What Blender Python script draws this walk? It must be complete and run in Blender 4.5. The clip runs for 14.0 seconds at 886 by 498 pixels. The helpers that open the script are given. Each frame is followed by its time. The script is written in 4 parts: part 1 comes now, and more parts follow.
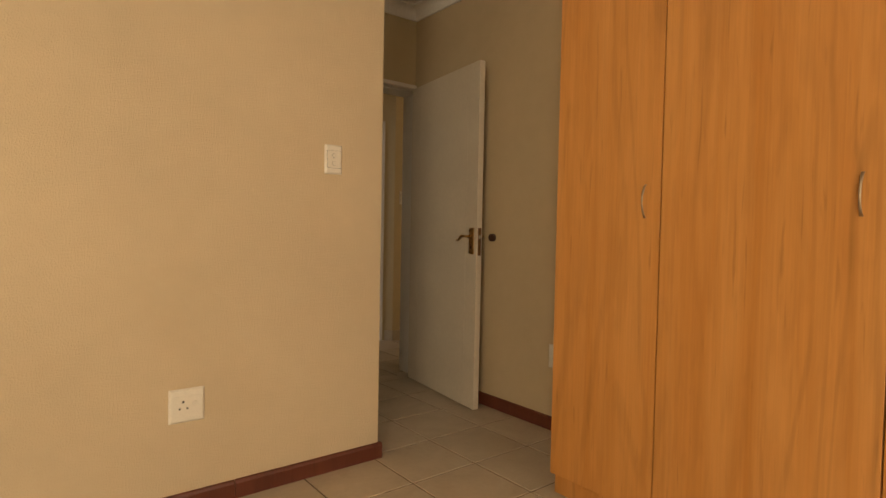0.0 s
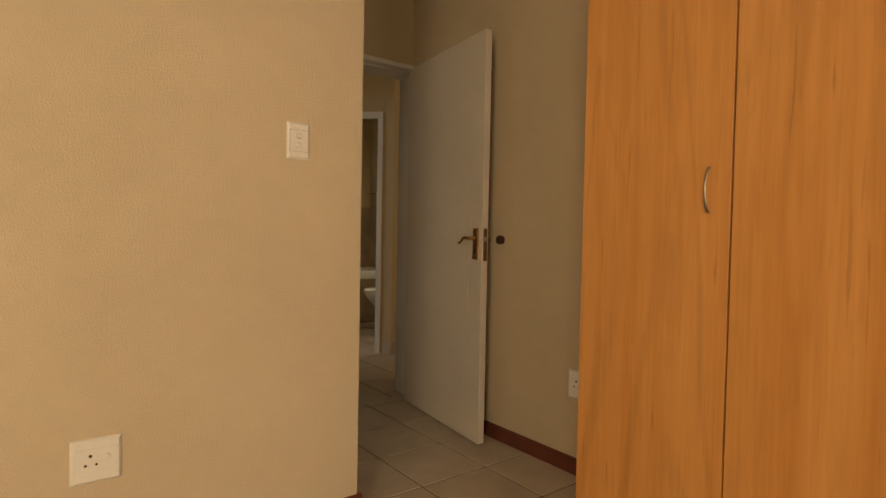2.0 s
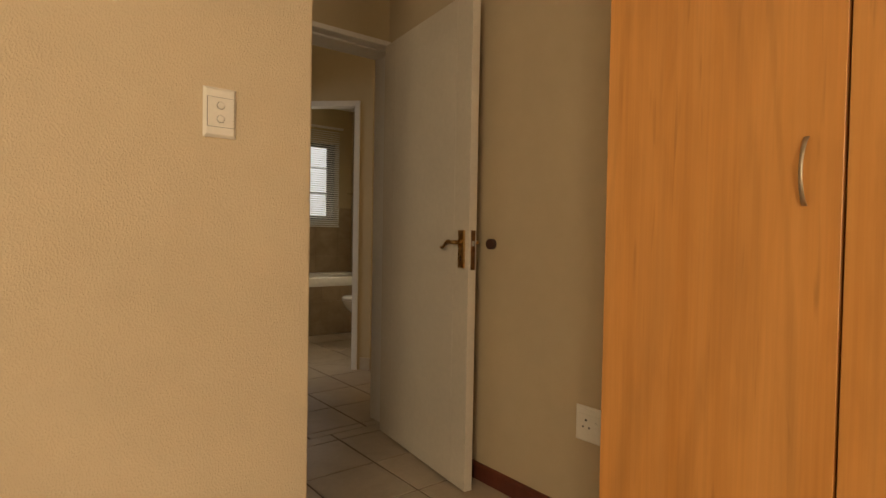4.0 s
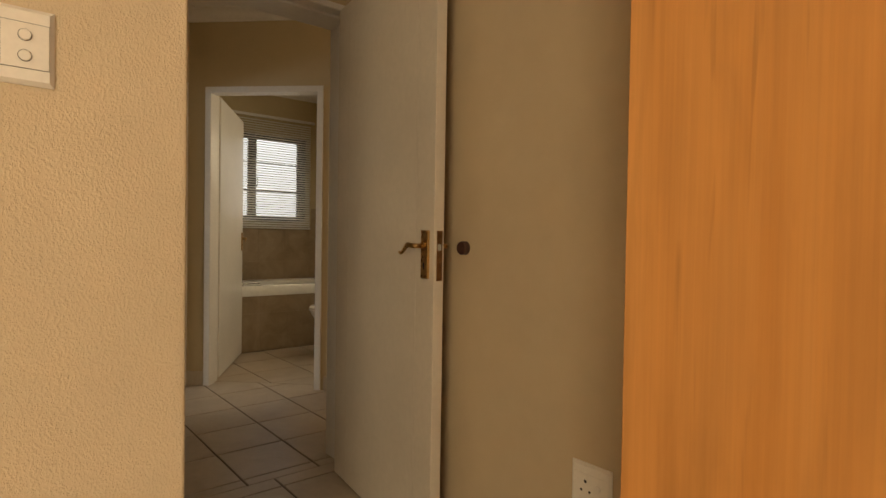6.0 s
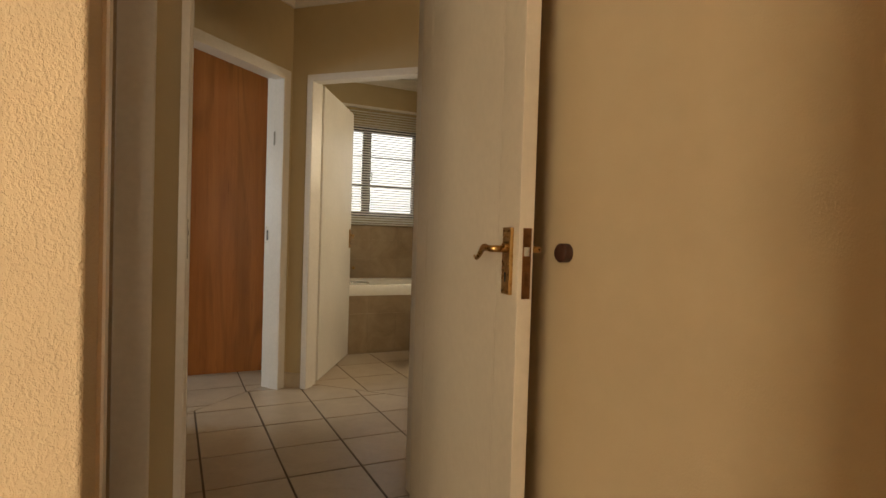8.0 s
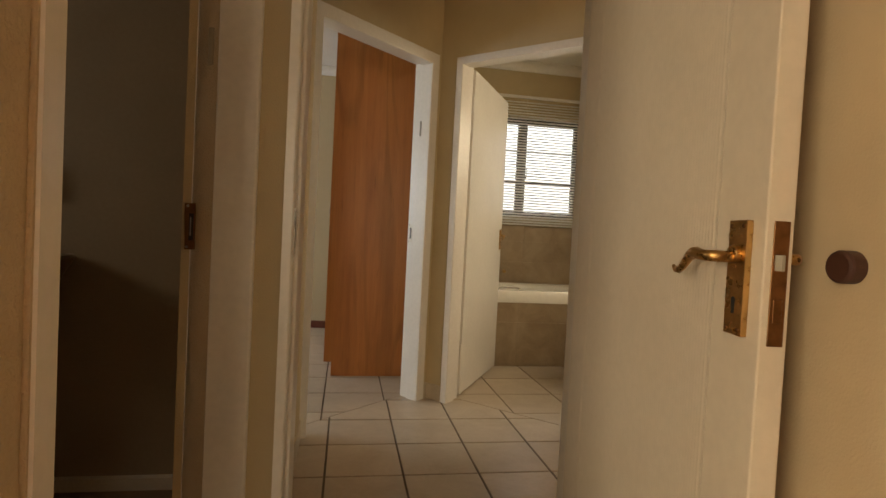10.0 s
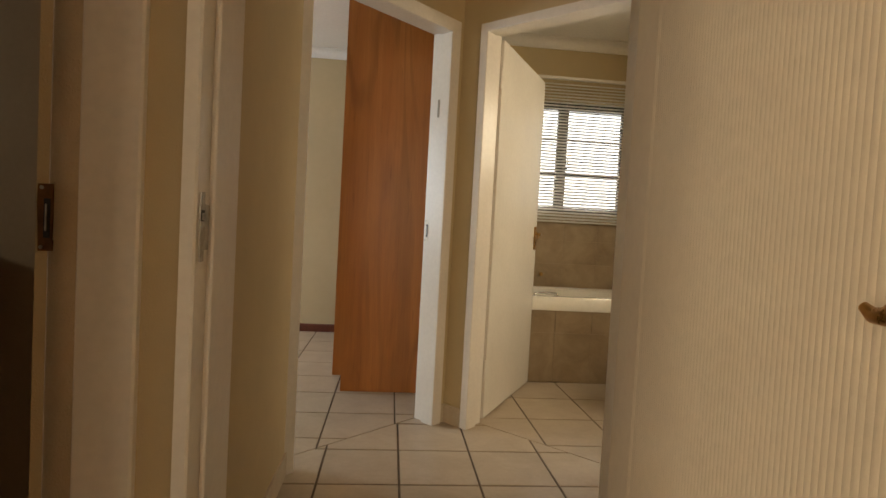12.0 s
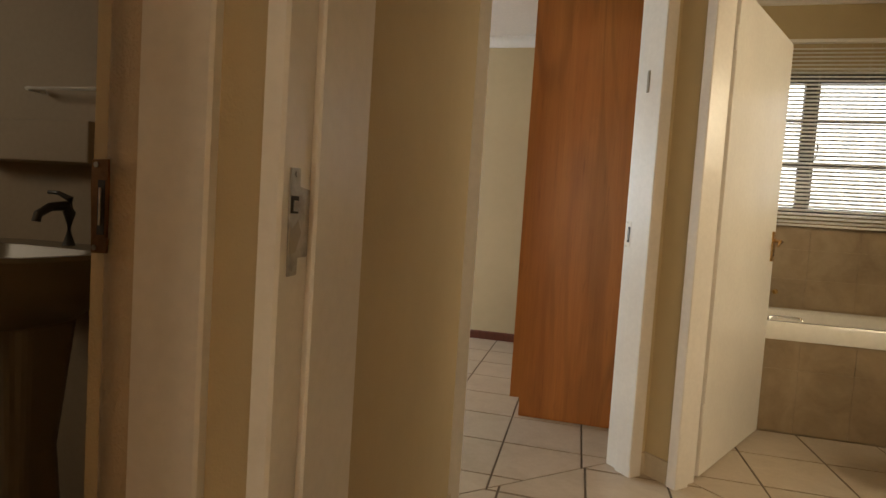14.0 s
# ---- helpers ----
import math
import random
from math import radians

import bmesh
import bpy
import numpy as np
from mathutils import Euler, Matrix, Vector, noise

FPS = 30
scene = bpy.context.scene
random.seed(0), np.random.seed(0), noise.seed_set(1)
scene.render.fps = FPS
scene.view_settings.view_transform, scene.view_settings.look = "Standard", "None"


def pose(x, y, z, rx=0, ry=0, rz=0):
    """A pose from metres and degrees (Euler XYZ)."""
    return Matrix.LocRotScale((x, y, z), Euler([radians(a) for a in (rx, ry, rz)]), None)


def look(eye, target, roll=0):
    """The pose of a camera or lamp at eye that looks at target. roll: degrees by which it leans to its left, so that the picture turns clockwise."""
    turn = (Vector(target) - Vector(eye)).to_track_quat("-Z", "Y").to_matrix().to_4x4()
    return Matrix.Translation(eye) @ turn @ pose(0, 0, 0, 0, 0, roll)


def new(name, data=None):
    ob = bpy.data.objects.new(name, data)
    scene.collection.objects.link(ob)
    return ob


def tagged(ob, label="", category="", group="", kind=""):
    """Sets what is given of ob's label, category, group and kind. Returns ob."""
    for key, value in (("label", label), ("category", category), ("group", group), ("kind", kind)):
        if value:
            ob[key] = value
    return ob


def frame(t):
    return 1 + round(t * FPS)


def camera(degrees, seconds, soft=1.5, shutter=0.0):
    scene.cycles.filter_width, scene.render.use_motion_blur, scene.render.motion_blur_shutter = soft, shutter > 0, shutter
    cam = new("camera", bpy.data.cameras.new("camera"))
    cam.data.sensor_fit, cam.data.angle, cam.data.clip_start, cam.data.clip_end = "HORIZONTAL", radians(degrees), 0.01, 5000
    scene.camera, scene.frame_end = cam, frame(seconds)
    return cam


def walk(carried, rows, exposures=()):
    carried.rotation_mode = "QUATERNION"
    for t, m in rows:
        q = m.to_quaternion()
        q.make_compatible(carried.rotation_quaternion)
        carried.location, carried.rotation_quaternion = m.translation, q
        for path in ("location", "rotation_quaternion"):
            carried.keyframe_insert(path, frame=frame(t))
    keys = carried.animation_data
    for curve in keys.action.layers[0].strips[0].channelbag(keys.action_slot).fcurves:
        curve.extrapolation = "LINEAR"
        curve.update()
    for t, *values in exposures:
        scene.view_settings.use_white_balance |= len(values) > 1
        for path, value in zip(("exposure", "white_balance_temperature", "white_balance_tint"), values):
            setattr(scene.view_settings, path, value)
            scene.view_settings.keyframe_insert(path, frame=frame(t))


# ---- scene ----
cam = camera(77.3, 14.0)
PATH = [
    (0, (-0.034, -0.059, 1.054), (1.21, 1.506, 0.989), 1.1),
    (0.5, (0.045, 0.005, 1.042), (1.305, 1.557, 0.983), 1.0),
    (1, (0.157, 0.072, 1.052), (1.404, 1.635, 0.995), 1.0),
    (1.5, (0.247, 0.167, 1.055), (1.462, 1.755, 0.996), 1.2),
    (2, (0.323, 0.301, 1.048), (1.538, 1.889, 0.991), 1.1),
    (2.5, (0.386, 0.398, 1.052), (1.617, 1.973, 0.999), 1.2),
    (2.7, (0.412, 0.424, 1.052), (1.656, 1.989, 0.999), 1.2),
    (4.8, (0.773, 0.822, 1.05), (2.016, 2.388, 1.006), 0.9),
    (5, (0.796, 0.862, 1.047), (2.065, 2.408, 1.005), 0.9),
    (5.5, (0.897, 0.912, 1.038), (2.18, 2.447, 1.002), 0.9),
    (6, (1.024, 0.969, 1.049), (2.298, 2.51, 1.013), 0.9),
    (6.5, (1.128, 1.023, 1.04), (2.352, 2.604, 1.002), 0.9),
    (7, (1.255, 1.122, 1.032), (2.405, 2.758, 0.992), 1.2),
    (7.5, (1.337, 1.204, 1.045), (2.358, 2.923, 1.0), 1.5),
    (8, (1.42, 1.295, 1.054), (2.297, 3.092, 1.003), 1.8),
    (8.5, (1.496, 1.398, 1.056), (2.144, 3.289, 0.996), 2.3),
    (9, (1.528, 1.481, 1.045), (1.955, 3.434, 0.974), 3.0),
    (11.3, (1.738, 2.022, 1.04), (2.021, 4.0, 0.974), 2.9),
    (11.5, (1.765, 2.056, 1.043), (2.015, 4.039, 0.972), 2.9),
    (12, (1.796, 2.172, 1.04), (1.984, 4.162, 0.961), 3.1),
    (12.5, (1.812, 2.306, 1.023), (1.972, 4.298, 0.942), 3.1),
    (13, (1.797, 2.421, 1.03), (1.882, 4.418, 0.941), 3.0),
    (13.5, (1.796, 2.51, 1.03), (1.674, 4.505, 0.938), 2.9),
    (14, (1.781, 2.614, 1.032), (1.305, 4.555, 0.923), 3.7),
]
EXPOSURES = [(0.0, -0.25), (2.5, -0.26), (5.0, -0.06), (6.5, 0.07), (7.0, 0.14), (7.5, 0.32), (9.0, 0.5), (11.5, 0.8), (12.5, 0.74), (13.5, 0.86), (14.0, 0.82)]
walk(cam, [(t, look(eye, target, roll)) for t, eye, target, roll in PATH], EXPOSURES)

# ---- world and lights ----
world = bpy.data.worlds.new("world")
scene.world = world
world.use_nodes = True
sky = world.node_tree.nodes.new("ShaderNodeTexSky")
sky.sky_type = "NISHITA"
sky.sun_disc = False
sky.sun_elevation, sky.sun_rotation = radians(48), radians(200)
backnode = world.node_tree.nodes["Background"]
backnode.inputs["Strength"].default_value = 0.06
world.node_tree.links.new(sky.outputs["Color"], backnode.inputs["Color"])


def sun_lamp(elevation, azimuth, strength):
    data = bpy.data.lights.new("sun", "SUN")
    data.energy, data.angle, data.color = strength, radians(0.5), (1.0, 0.95, 0.86)
    ob = new("sun", data)
    d = Vector((math.sin(azimuth) * math.cos(elevation), math.cos(azimuth) * math.cos(elevation), math.sin(elevation)))
    ob.matrix_world = look(d * 30, (0, 0, 0))


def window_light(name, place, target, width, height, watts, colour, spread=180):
    """An area lamp in a window's opening; some windows are added for light."""
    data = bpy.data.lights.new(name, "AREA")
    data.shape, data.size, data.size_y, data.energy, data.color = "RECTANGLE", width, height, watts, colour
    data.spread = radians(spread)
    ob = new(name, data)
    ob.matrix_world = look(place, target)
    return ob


sun_lamp(radians(48), radians(200), 3.0)
window_light("bedroom_daylight", (-2.08, -1.5, 1.5), (-0.3, 0.75, 1.35), 1.15, 1.3, 93, (1.0, 0.825, 0.565))
# Added second bedroom lamp, for surfaces the west window leaves dark.
window_light("added_south_light", (0.85, -2.86, 1.5), (0.9, 1.0, 1.25), 1.15, 1.3, 38, (1.0, 0.825, 0.565))
window_light("bathroom_daylight", (3.185, 6.81, 1.66), (3.185, 5.0, 1.66), 1.14, 0.88, 0.9, (1.0, 0.98, 0.93))
# Added lamp at an unseen side window, to brighten the bathroom door.
window_light("added_bath_side_light", (3.93, 5.0, 1.78), (2.6, 5.15, 1.0), 0.8, 0.55, 8.8, (1.0, 0.83, 0.56))
# Added lamp in an unseen space, to brighten the slanted hall walls.
window_light("added_hall_light", (3.25, 1.26, 1.5), (2.3, 4.8, 1.5), 0.9, 1.6, 15.0, (1.0, 0.70, 0.38))
window_light("second_bedroom_daylight", (-1.9, 6.0, 1.5), (0.0, 6.0, 1.2), 1.6, 1.2, 40, (0.84, 0.93, 1.0))
window_light("ensuite_daylight", (-0.96, 2.75, 1.7), (0.0, 2.9, 1.3), 0.5, 0.5, 2.8, (1.0, 0.82, 0.58))


# ---- materials ----
def nodes_of(name):
    m = bpy.data.materials.new(name)
    m.use_nodes = True
    nt = m.node_tree
    return m, nt, nt.nodes["Principled BSDF"]


def add(nt, kind, **values):
    n = nt.nodes.new(kind)
    for key, value in values.items():
        n.inputs[key].default_value = value
    return n


def coords(nt, scale=(1, 1, 1)):
    geo = nt.nodes.new("ShaderNodeNewGeometry")
    mapping = nt.nodes.new("ShaderNodeMapping")
    mapping.inputs["Scale"].default_value = scale
    nt.links.new(geo.outputs["Position"], mapping.inputs["Vector"])
    return mapping.outputs["Vector"]


def ramp(nt, factor, stops):
    r = nt.nodes.new("ShaderNodeValToRGB")
    while len(r.color_ramp.elements) < len(stops):
        r.color_ramp.elements.new(0.5)
    for e, (p, c) in zip(r.color_ramp.elements, stops):
        e.position, e.color = p, (*c, 1) if len(c) == 3 else c
    nt.links.new(factor, r.inputs["Fac"])
    return r.outputs["Color"]


def grey(v):
    return (v, v, v)


def shade(c, k):
    return tuple(min(1.0, v * k) for v in c)


def mix(nt, a, b, factor, blend="MIX"):
    m = nt.nodes.new("ShaderNodeMix")
    m.data_type, m.blend_type = "RGBA", blend
    for value, socket in ((factor, m.inputs[0]), (a, m.inputs[6]), (b, m.inputs[7])):
        if isinstance(value, bpy.types.NodeSocket):
            nt.links.new(value, socket)
        else:
            socket.default_value = value if isinstance(value, float) else (*value, 1)
    return m.outputs[2]


def noise_fac(nt, vec, scale, detail=4.0, rough=0.55, distort=0.0):
    n = add(nt, "ShaderNodeTexNoise", Scale=scale, Detail=detail, Roughness=rough, Distortion=distort)
    nt.links.new(vec, n.inputs["Vector"])
    return n.outputs["Fac"]


def bump(nt, bsdf, height, strength, distance):
    b = add(nt, "ShaderNodeBump", Strength=strength, Distance=distance)
    nt.links.new(height, b.inputs["Height"])
    nt.links.new(b.outputs["Normal"], bsdf.inputs["Normal"])


def painted(name, colour, rough=0.5, wear=0.06, grain=60.0, relief=0.0006):
    """Enamel paint, plastic or metal with slow stains and a fine surface."""
    m, nt, b = nodes_of(name)
    v = coords(nt)
    slow = ramp(nt, noise_fac(nt, v, 2.3, 5), [(0.3, shade(colour, 1 - wear)), (0.7, shade(colour, 1 + wear * 0.4))])
    fine = ramp(nt, noise_fac(nt, v, grain, 3), [(0.35, grey(0.95)), (0.65, grey(1.0))])
    nt.links.new(mix(nt, slow, fine, 1.0, "MULTIPLY"), b.inputs["Base Color"])
    b.inputs["Roughness"].default_value = rough
    bump(nt, b, noise_fac(nt, v, grain * 2, 2), 0.3, relief)
    return m


def plaster(name, colour, relief=0.0018):
    """Paint rolled over a coarse stippled plaster."""
    m, nt, b = nodes_of(name)
    v = coords(nt)
    slow = ramp(nt, noise_fac(nt, v, 1.4, 5), [(0.3, shade(colour, 0.93)), (0.7, shade(colour, 1.03))])
    blot = ramp(nt, noise_fac(nt, v, 14.0, 4), [(0.3, grey(0.96)), (0.7, grey(1.0))])
    nt.links.new(mix(nt, slow, blot, 1.0, "MULTIPLY"), b.inputs["Base Color"])
    b.inputs["Roughness"].default_value = 0.7
    lumps = ramp(nt, noise_fac(nt, coords(nt, (1, 1, 0.75)), 250.0, 2, 0.5, 0.2), [(0.42, grey(0)), (0.74, grey(1))])
    grain = noise_fac(nt, v, 260.0, 2)
    bump(nt, b, mix(nt, lumps, grain, 0.15), 0.7, relief)
    return m


def laminate(name, dark, mid, light, rough=0.38):
    """Wood-print laminate with an upright grain."""
    m, nt, b = nodes_of(name)
    info = nt.nodes.new("ShaderNodeObjectInfo")
    geo = nt.nodes.new("ShaderNodeNewGeometry")
    shift = nt.nodes.new("ShaderNodeVectorMath")
    shift.operation = "MULTIPLY_ADD"
    shift.inputs[1].default_value = (5.0, 5.0, 5.0)
    nt.links.new(info.outputs["Random"], shift.inputs[0])
    nt.links.new(geo.outputs["Position"], shift.inputs[2])

    def stretched(scale):
        mp = nt.nodes.new("ShaderNodeMapping")
        mp.inputs["Scale"].default_value = scale
        nt.links.new(shift.outputs["Vector"], mp.inputs["Vector"])
        return mp.outputs["Vector"]

    broad = noise_fac(nt, stretched((11, 11, 0.5)), 1.0, 5, 0.6, 0.7)
    figure = noise_fac(nt, stretched((14, 14, 1.6)), 1.3, 4, 0.5, 0.8)
    streak = noise_fac(nt, stretched((150, 150, 2.2)), 1.0, 3, 0.6)
    fleck = noise_fac(nt, stretched((60, 60, 4.0)), 1.0, 2, 0.5, 0.5)
    base = ramp(nt, broad, [(0.3, mid), (0.7, light)])
    base = mix(nt, base, dark, ramp(nt, figure, [(0.5, grey(0)), (0.76, grey(0.22))]))
    patch = noise_fac(nt, stretched((26, 26, 4.5)), 1.0, 3, 0.55, 0.6)
    base = mix(nt, base, ramp(nt, patch, [(0.34, grey(0.93)), (0.52, grey(1.0)), (0.7, grey(1.02))]), 1.0, "MULTIPLY")
    rings = add(nt, "ShaderNodeMath")
    rings.operation = "MULTIPLY"
    rings.inputs[1].default_value = 70.0
    nt.links.new(noise_fac(nt, stretched((2.6, 2.6, 0.42)), 1.0, 2, 0.45, 0.5), rings.inputs[0])
    wave = add(nt, "ShaderNodeMath")
    wave.operation = "SINE"
    nt.links.new(rings.outputs[0], wave.inputs[0])
    faint = ramp(nt, noise_fac(nt, stretched((3.1, 3.1, 0.7)), 1.3, 2), [(0.38, grey(0.0)), (0.6, grey(0.8))])
    lines = ramp(nt, wave.outputs[0], [(0.4, grey(1.0)), (0.95, grey(0.78))])
    base = mix(nt, base, mix(nt, base, lines, 1.0, "MULTIPLY"), faint)
    base = mix(nt, base, ramp(nt, streak, [(0.3, grey(0.90)), (0.7, grey(1.02))]), 1.0, "MULTIPLY")
    base = mix(nt, base, ramp(nt, fleck, [(0.64, grey(1.0)), (0.78, grey(0.74))]), 1.0, "MULTIPLY")
    nt.links.new(base, b.inputs["Base Color"])
    b.inputs["Roughness"].default_value = rough
    bump(nt, b, streak, 0.12, 0.0006)
    return m


def ceramic(name, colour, vein, rough=0.28, vary=0.08, joints=True):
    """Glazed tile, mottled, each tile a little different."""
    m, nt, b = nodes_of(name)
    info = nt.nodes.new("ShaderNodeObjectInfo")
    v = coords(nt)
    cloud = ramp(nt, noise_fac(nt, v, 5.0, 6, 0.6, 0.6), [(0.3, vein), (0.62, colour)])
    fine = ramp(nt, noise_fac(nt, v, 45.0, 4), [(0.3, grey(0.93)), (0.7, grey(1.0))])
    each = ramp(nt, info.outputs["Random"], [(0.0, grey(1 - vary)), (1.0, grey(1.0))])
    nt.links.new(mix(nt, mix(nt, cloud, fine, 1.0, "MULTIPLY"), each, 1.0, "MULTIPLY"), b.inputs["Base Color"])
    rr = ramp(nt, noise_fac(nt, v, 6.0, 5), [(0.2, grey(rough * 0.95)), (0.8, grey(rough * 1.2))])
    nt.links.new(rr, b.inputs["Roughness"])
    b.inputs["Specular IOR Level"].default_value = 0.35
    bump(nt, b, noise_fac(nt, v, 9.0, 2), 0.1, 0.001)
    return m


def metal(name, colour, rough=0.3, stain=0.25):
    m, nt, b = nodes_of(name)
    v = coords(nt)
    c = ramp(nt, noise_fac(nt, v, 40.0, 4), [(0.3, shade(colour, 1 - stain)), (0.65, colour)])
    nt.links.new(c, b.inputs["Base Color"])
    b.inputs["Metallic"].default_value = 1.0
    nt.links.new(ramp(nt, noise_fac(nt, v, 70.0, 3), [(0.3, grey(rough * 0.7)), (0.7, grey(rough * 1.4))]), b.inputs["Roughness"])
    return m


def glowing(name, colour, strength):
    m, nt, b = nodes_of(name)
    e = add(nt, "ShaderNodeEmission", Strength=strength)
    e.inputs["Color"].default_value = (*colour, 1)
    nt.links.new(e.outputs["Emission"], nt.nodes["Material Output"].inputs["Surface"])
    return m


def glass(name, tint=(0.95, 0.97, 0.96)):
    m, nt, b = nodes_of(name)
    b.inputs["Base Color"].default_value = (*tint, 1)
    b.inputs["Roughness"].default_value = 0.02
    b.inputs["Transmission Weight"].default_value = 1.0
    b.inputs["IOR"].default_value = 1.45
    return m


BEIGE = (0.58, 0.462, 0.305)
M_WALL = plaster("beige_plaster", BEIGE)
# Same paint as M_WALL but smoother, and darkened to put shade into its colour.
M_EAST = plaster("smooth_shaded_plaster", (0.50, 0.391, 0.248), 0.0003)
M_HALL = plaster("hall_plaster", (0.53, 0.425, 0.255), 0.0006)
M_CEIL = painted("ceiling_paint", (0.78, 0.76, 0.72), 0.8, 0.05, 40)
M_WHITE = painted("white_enamel", (0.77, 0.73, 0.67), 0.30, 0.07, 50, 0.0003)
# White enamel of the bedroom door, darkened for the shade it stands in.
M_LEAF = painted("shaded_white_enamel", (0.63, 0.55, 0.44), 0.33, 0.07, 50)
M_CORNICE = painted("cornice_plaster", (0.78, 0.75, 0.70), 0.7, 0.05, 40)
M_SKIRT = laminate("red_brown_skirting", (0.045, 0.012, 0.007), (0.10, 0.026, 0.014), (0.14, 0.038, 0.02), 0.4)
M_MAPLE = laminate("honey_maple_laminate", (0.36, 0.135, 0.024), (0.48, 0.20, 0.042), (0.58, 0.27, 0.075), 0.36)
M_CHERRY = laminate("cherry_laminate", (0.31, 0.088, 0.018), (0.42, 0.145, 0.030), (0.51, 0.20, 0.045), 0.36)
M_TILE = ceramic("cream_floor_tile", (0.52, 0.43, 0.325), (0.44, 0.355, 0.26), 0.33)
M_GROUT = painted("brown_grout", (0.145, 0.105, 0.074), 0.9, 0.25, 80)
M_MARBLE = ceramic("beige_marble_tile", (0.40, 0.305, 0.20), (0.29, 0.21, 0.13), 0.35, 0.05)
M_TGROUT = painted("wall_grout", (0.40, 0.315, 0.21), 0.9, 0.15, 80)
M_HSKIRT = ceramic("tan_skirting_tile", (0.54, 0.46, 0.35), (0.46, 0.38, 0.28), 0.4)
M_BRASS = metal("antique_brass", (0.55, 0.33, 0.12), 0.3, 0.35)
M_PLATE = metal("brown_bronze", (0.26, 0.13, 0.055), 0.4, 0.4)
M_STEEL = metal("worn_steel", (0.50, 0.47, 0.42), 0.4, 0.4)
M_STEEL2 = painted("grey_paint", (0.38, 0.34, 0.265), 0.45, 0.3, 120)
M_NICKEL = metal("brushed_nickel", (0.44, 0.36, 0.27), 0.42, 0.2)
M_CHROME = metal("chrome", (0.75, 0.75, 0.75), 0.12, 0.1)
# Near-black colour that puts shade into holes and gaps left uncut.
M_DARK = painted("hole_shade", (0.015, 0.012, 0.010), 0.6, 0.1)
M_RUBBER = painted("brown_rubber", (0.055, 0.022, 0.014), 0.5, 0.2)
M_PLASTIC = painted("ivory_plastic", (0.74, 0.69, 0.60), 0.35, 0.03, 90, 0.0002)
M_BRONZE = painted("bronze_window_paint", (0.05, 0.042, 0.036), 0.4, 0.1)
M_SLAT = painted("blind_enamel", (0.80, 0.78, 0.74), 0.35, 0.03)
M_PORCELAIN = painted("white_porcelain", (0.80, 0.77, 0.71), 0.12, 0.02, 30, 0.0001)
# Basin porcelain browned down in place of the ensuite's darkness.
M_BASIN = painted("darkened_porcelain", (0.21, 0.165, 0.105), 0.3, 0.04, 30, 0.0001)
M_GLASS = glass("window_glass")
M_OUTSIDE = glowing("bright_overcast_distance", (1.0, 0.98, 0.94), 1.5)
M_DUSK = glowing("dim_shaded_distance", (0.75, 0.82, 1.0), 0.06)
# Wall colour held dark to carry the gloom of the unlit ensuite.
M_ENS = painted("ensuite_wall_unlit", (0.37, 0.30, 0.215), 0.6, 0.1)
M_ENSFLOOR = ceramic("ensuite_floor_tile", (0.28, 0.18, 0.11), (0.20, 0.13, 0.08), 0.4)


# ---- mesh helpers ----
def part(name, bm, material, parent=None, label=""):
    me = bpy.data.meshes.new(name)
    bmesh.ops.recalc_face_normals(bm, faces=bm.faces)
    bm.to_mesh(me)
    bm.free()
    me.materials.append(material)
    ob = new(name, me)
    if parent is not None:
        ob.parent = parent
    if label:
        tagged(ob, label)
    return ob


def smooth(ob, degrees=35):
    for p in ob.data.polygons:
        p.use_smooth = True
    ob.data.set_sharp_from_angle(angle=radians(degrees))
    return ob


def thing(name, place, label, category, group="", kind=""):
    ob = new(name)
    ob.empty_display_size = 0.05
    ob.matrix_world = place
    return tagged(ob, label, category, group, kind)


def prism(bm, poly, z0, z1):
    lo = [bm.verts.new((x, y, z0)) for x, y in poly]
    hi = [bm.verts.new((x, y, z1)) for x, y in poly]
    n = len(poly)
    bm.faces.new(lo[::-1])
    bm.faces.new(hi)
    for i in range(n):
        bm.faces.new((lo[i], lo[(i + 1) % n], hi[(i + 1) % n], hi[i]))
    return bm


def box(x0, x1, y0, y1, z0, z1, bevel=0.0, segments=2, bm=None):
    own = bmesh.new()
    prism(own, [(x0, y0), (x1, y0), (x1, y1), (x0, y1)], z0, z1)
    if bevel:
        bmesh.ops.bevel(own, geom=own.edges[:], offset=bevel, segments=segments, profile=0.5, affect="EDGES")
    if bm is None:
        return own
    merge(bm, own)
    return bm


def merge(bm, other):
    table = {v: bm.verts.new(v.co) for v in other.verts}
    for fc in other.faces:
        bm.faces.new([table[v] for v in fc.verts])
    other.free()


def moved(bm, m):
    bmesh.ops.transform(bm, matrix=m, verts=bm.verts)
    return bm


def loft(rings, closed=True, caps=True):
    """A skin over rings of equally many points."""
    bm = bmesh.new()
    rows = [[bm.verts.new(p) for p in ring] for ring in rings]
    n = len(rows[0])
    for a, b in zip(rows, rows[1:]):
        for i in range(n if closed else n - 1):
            bm.faces.new((a[i], a[(i + 1) % n], b[(i + 1) % n], b[i]))
    if caps:
        bm.faces.new(rows[0][::-1])
        bm.faces.new(rows[-1])
    return bm


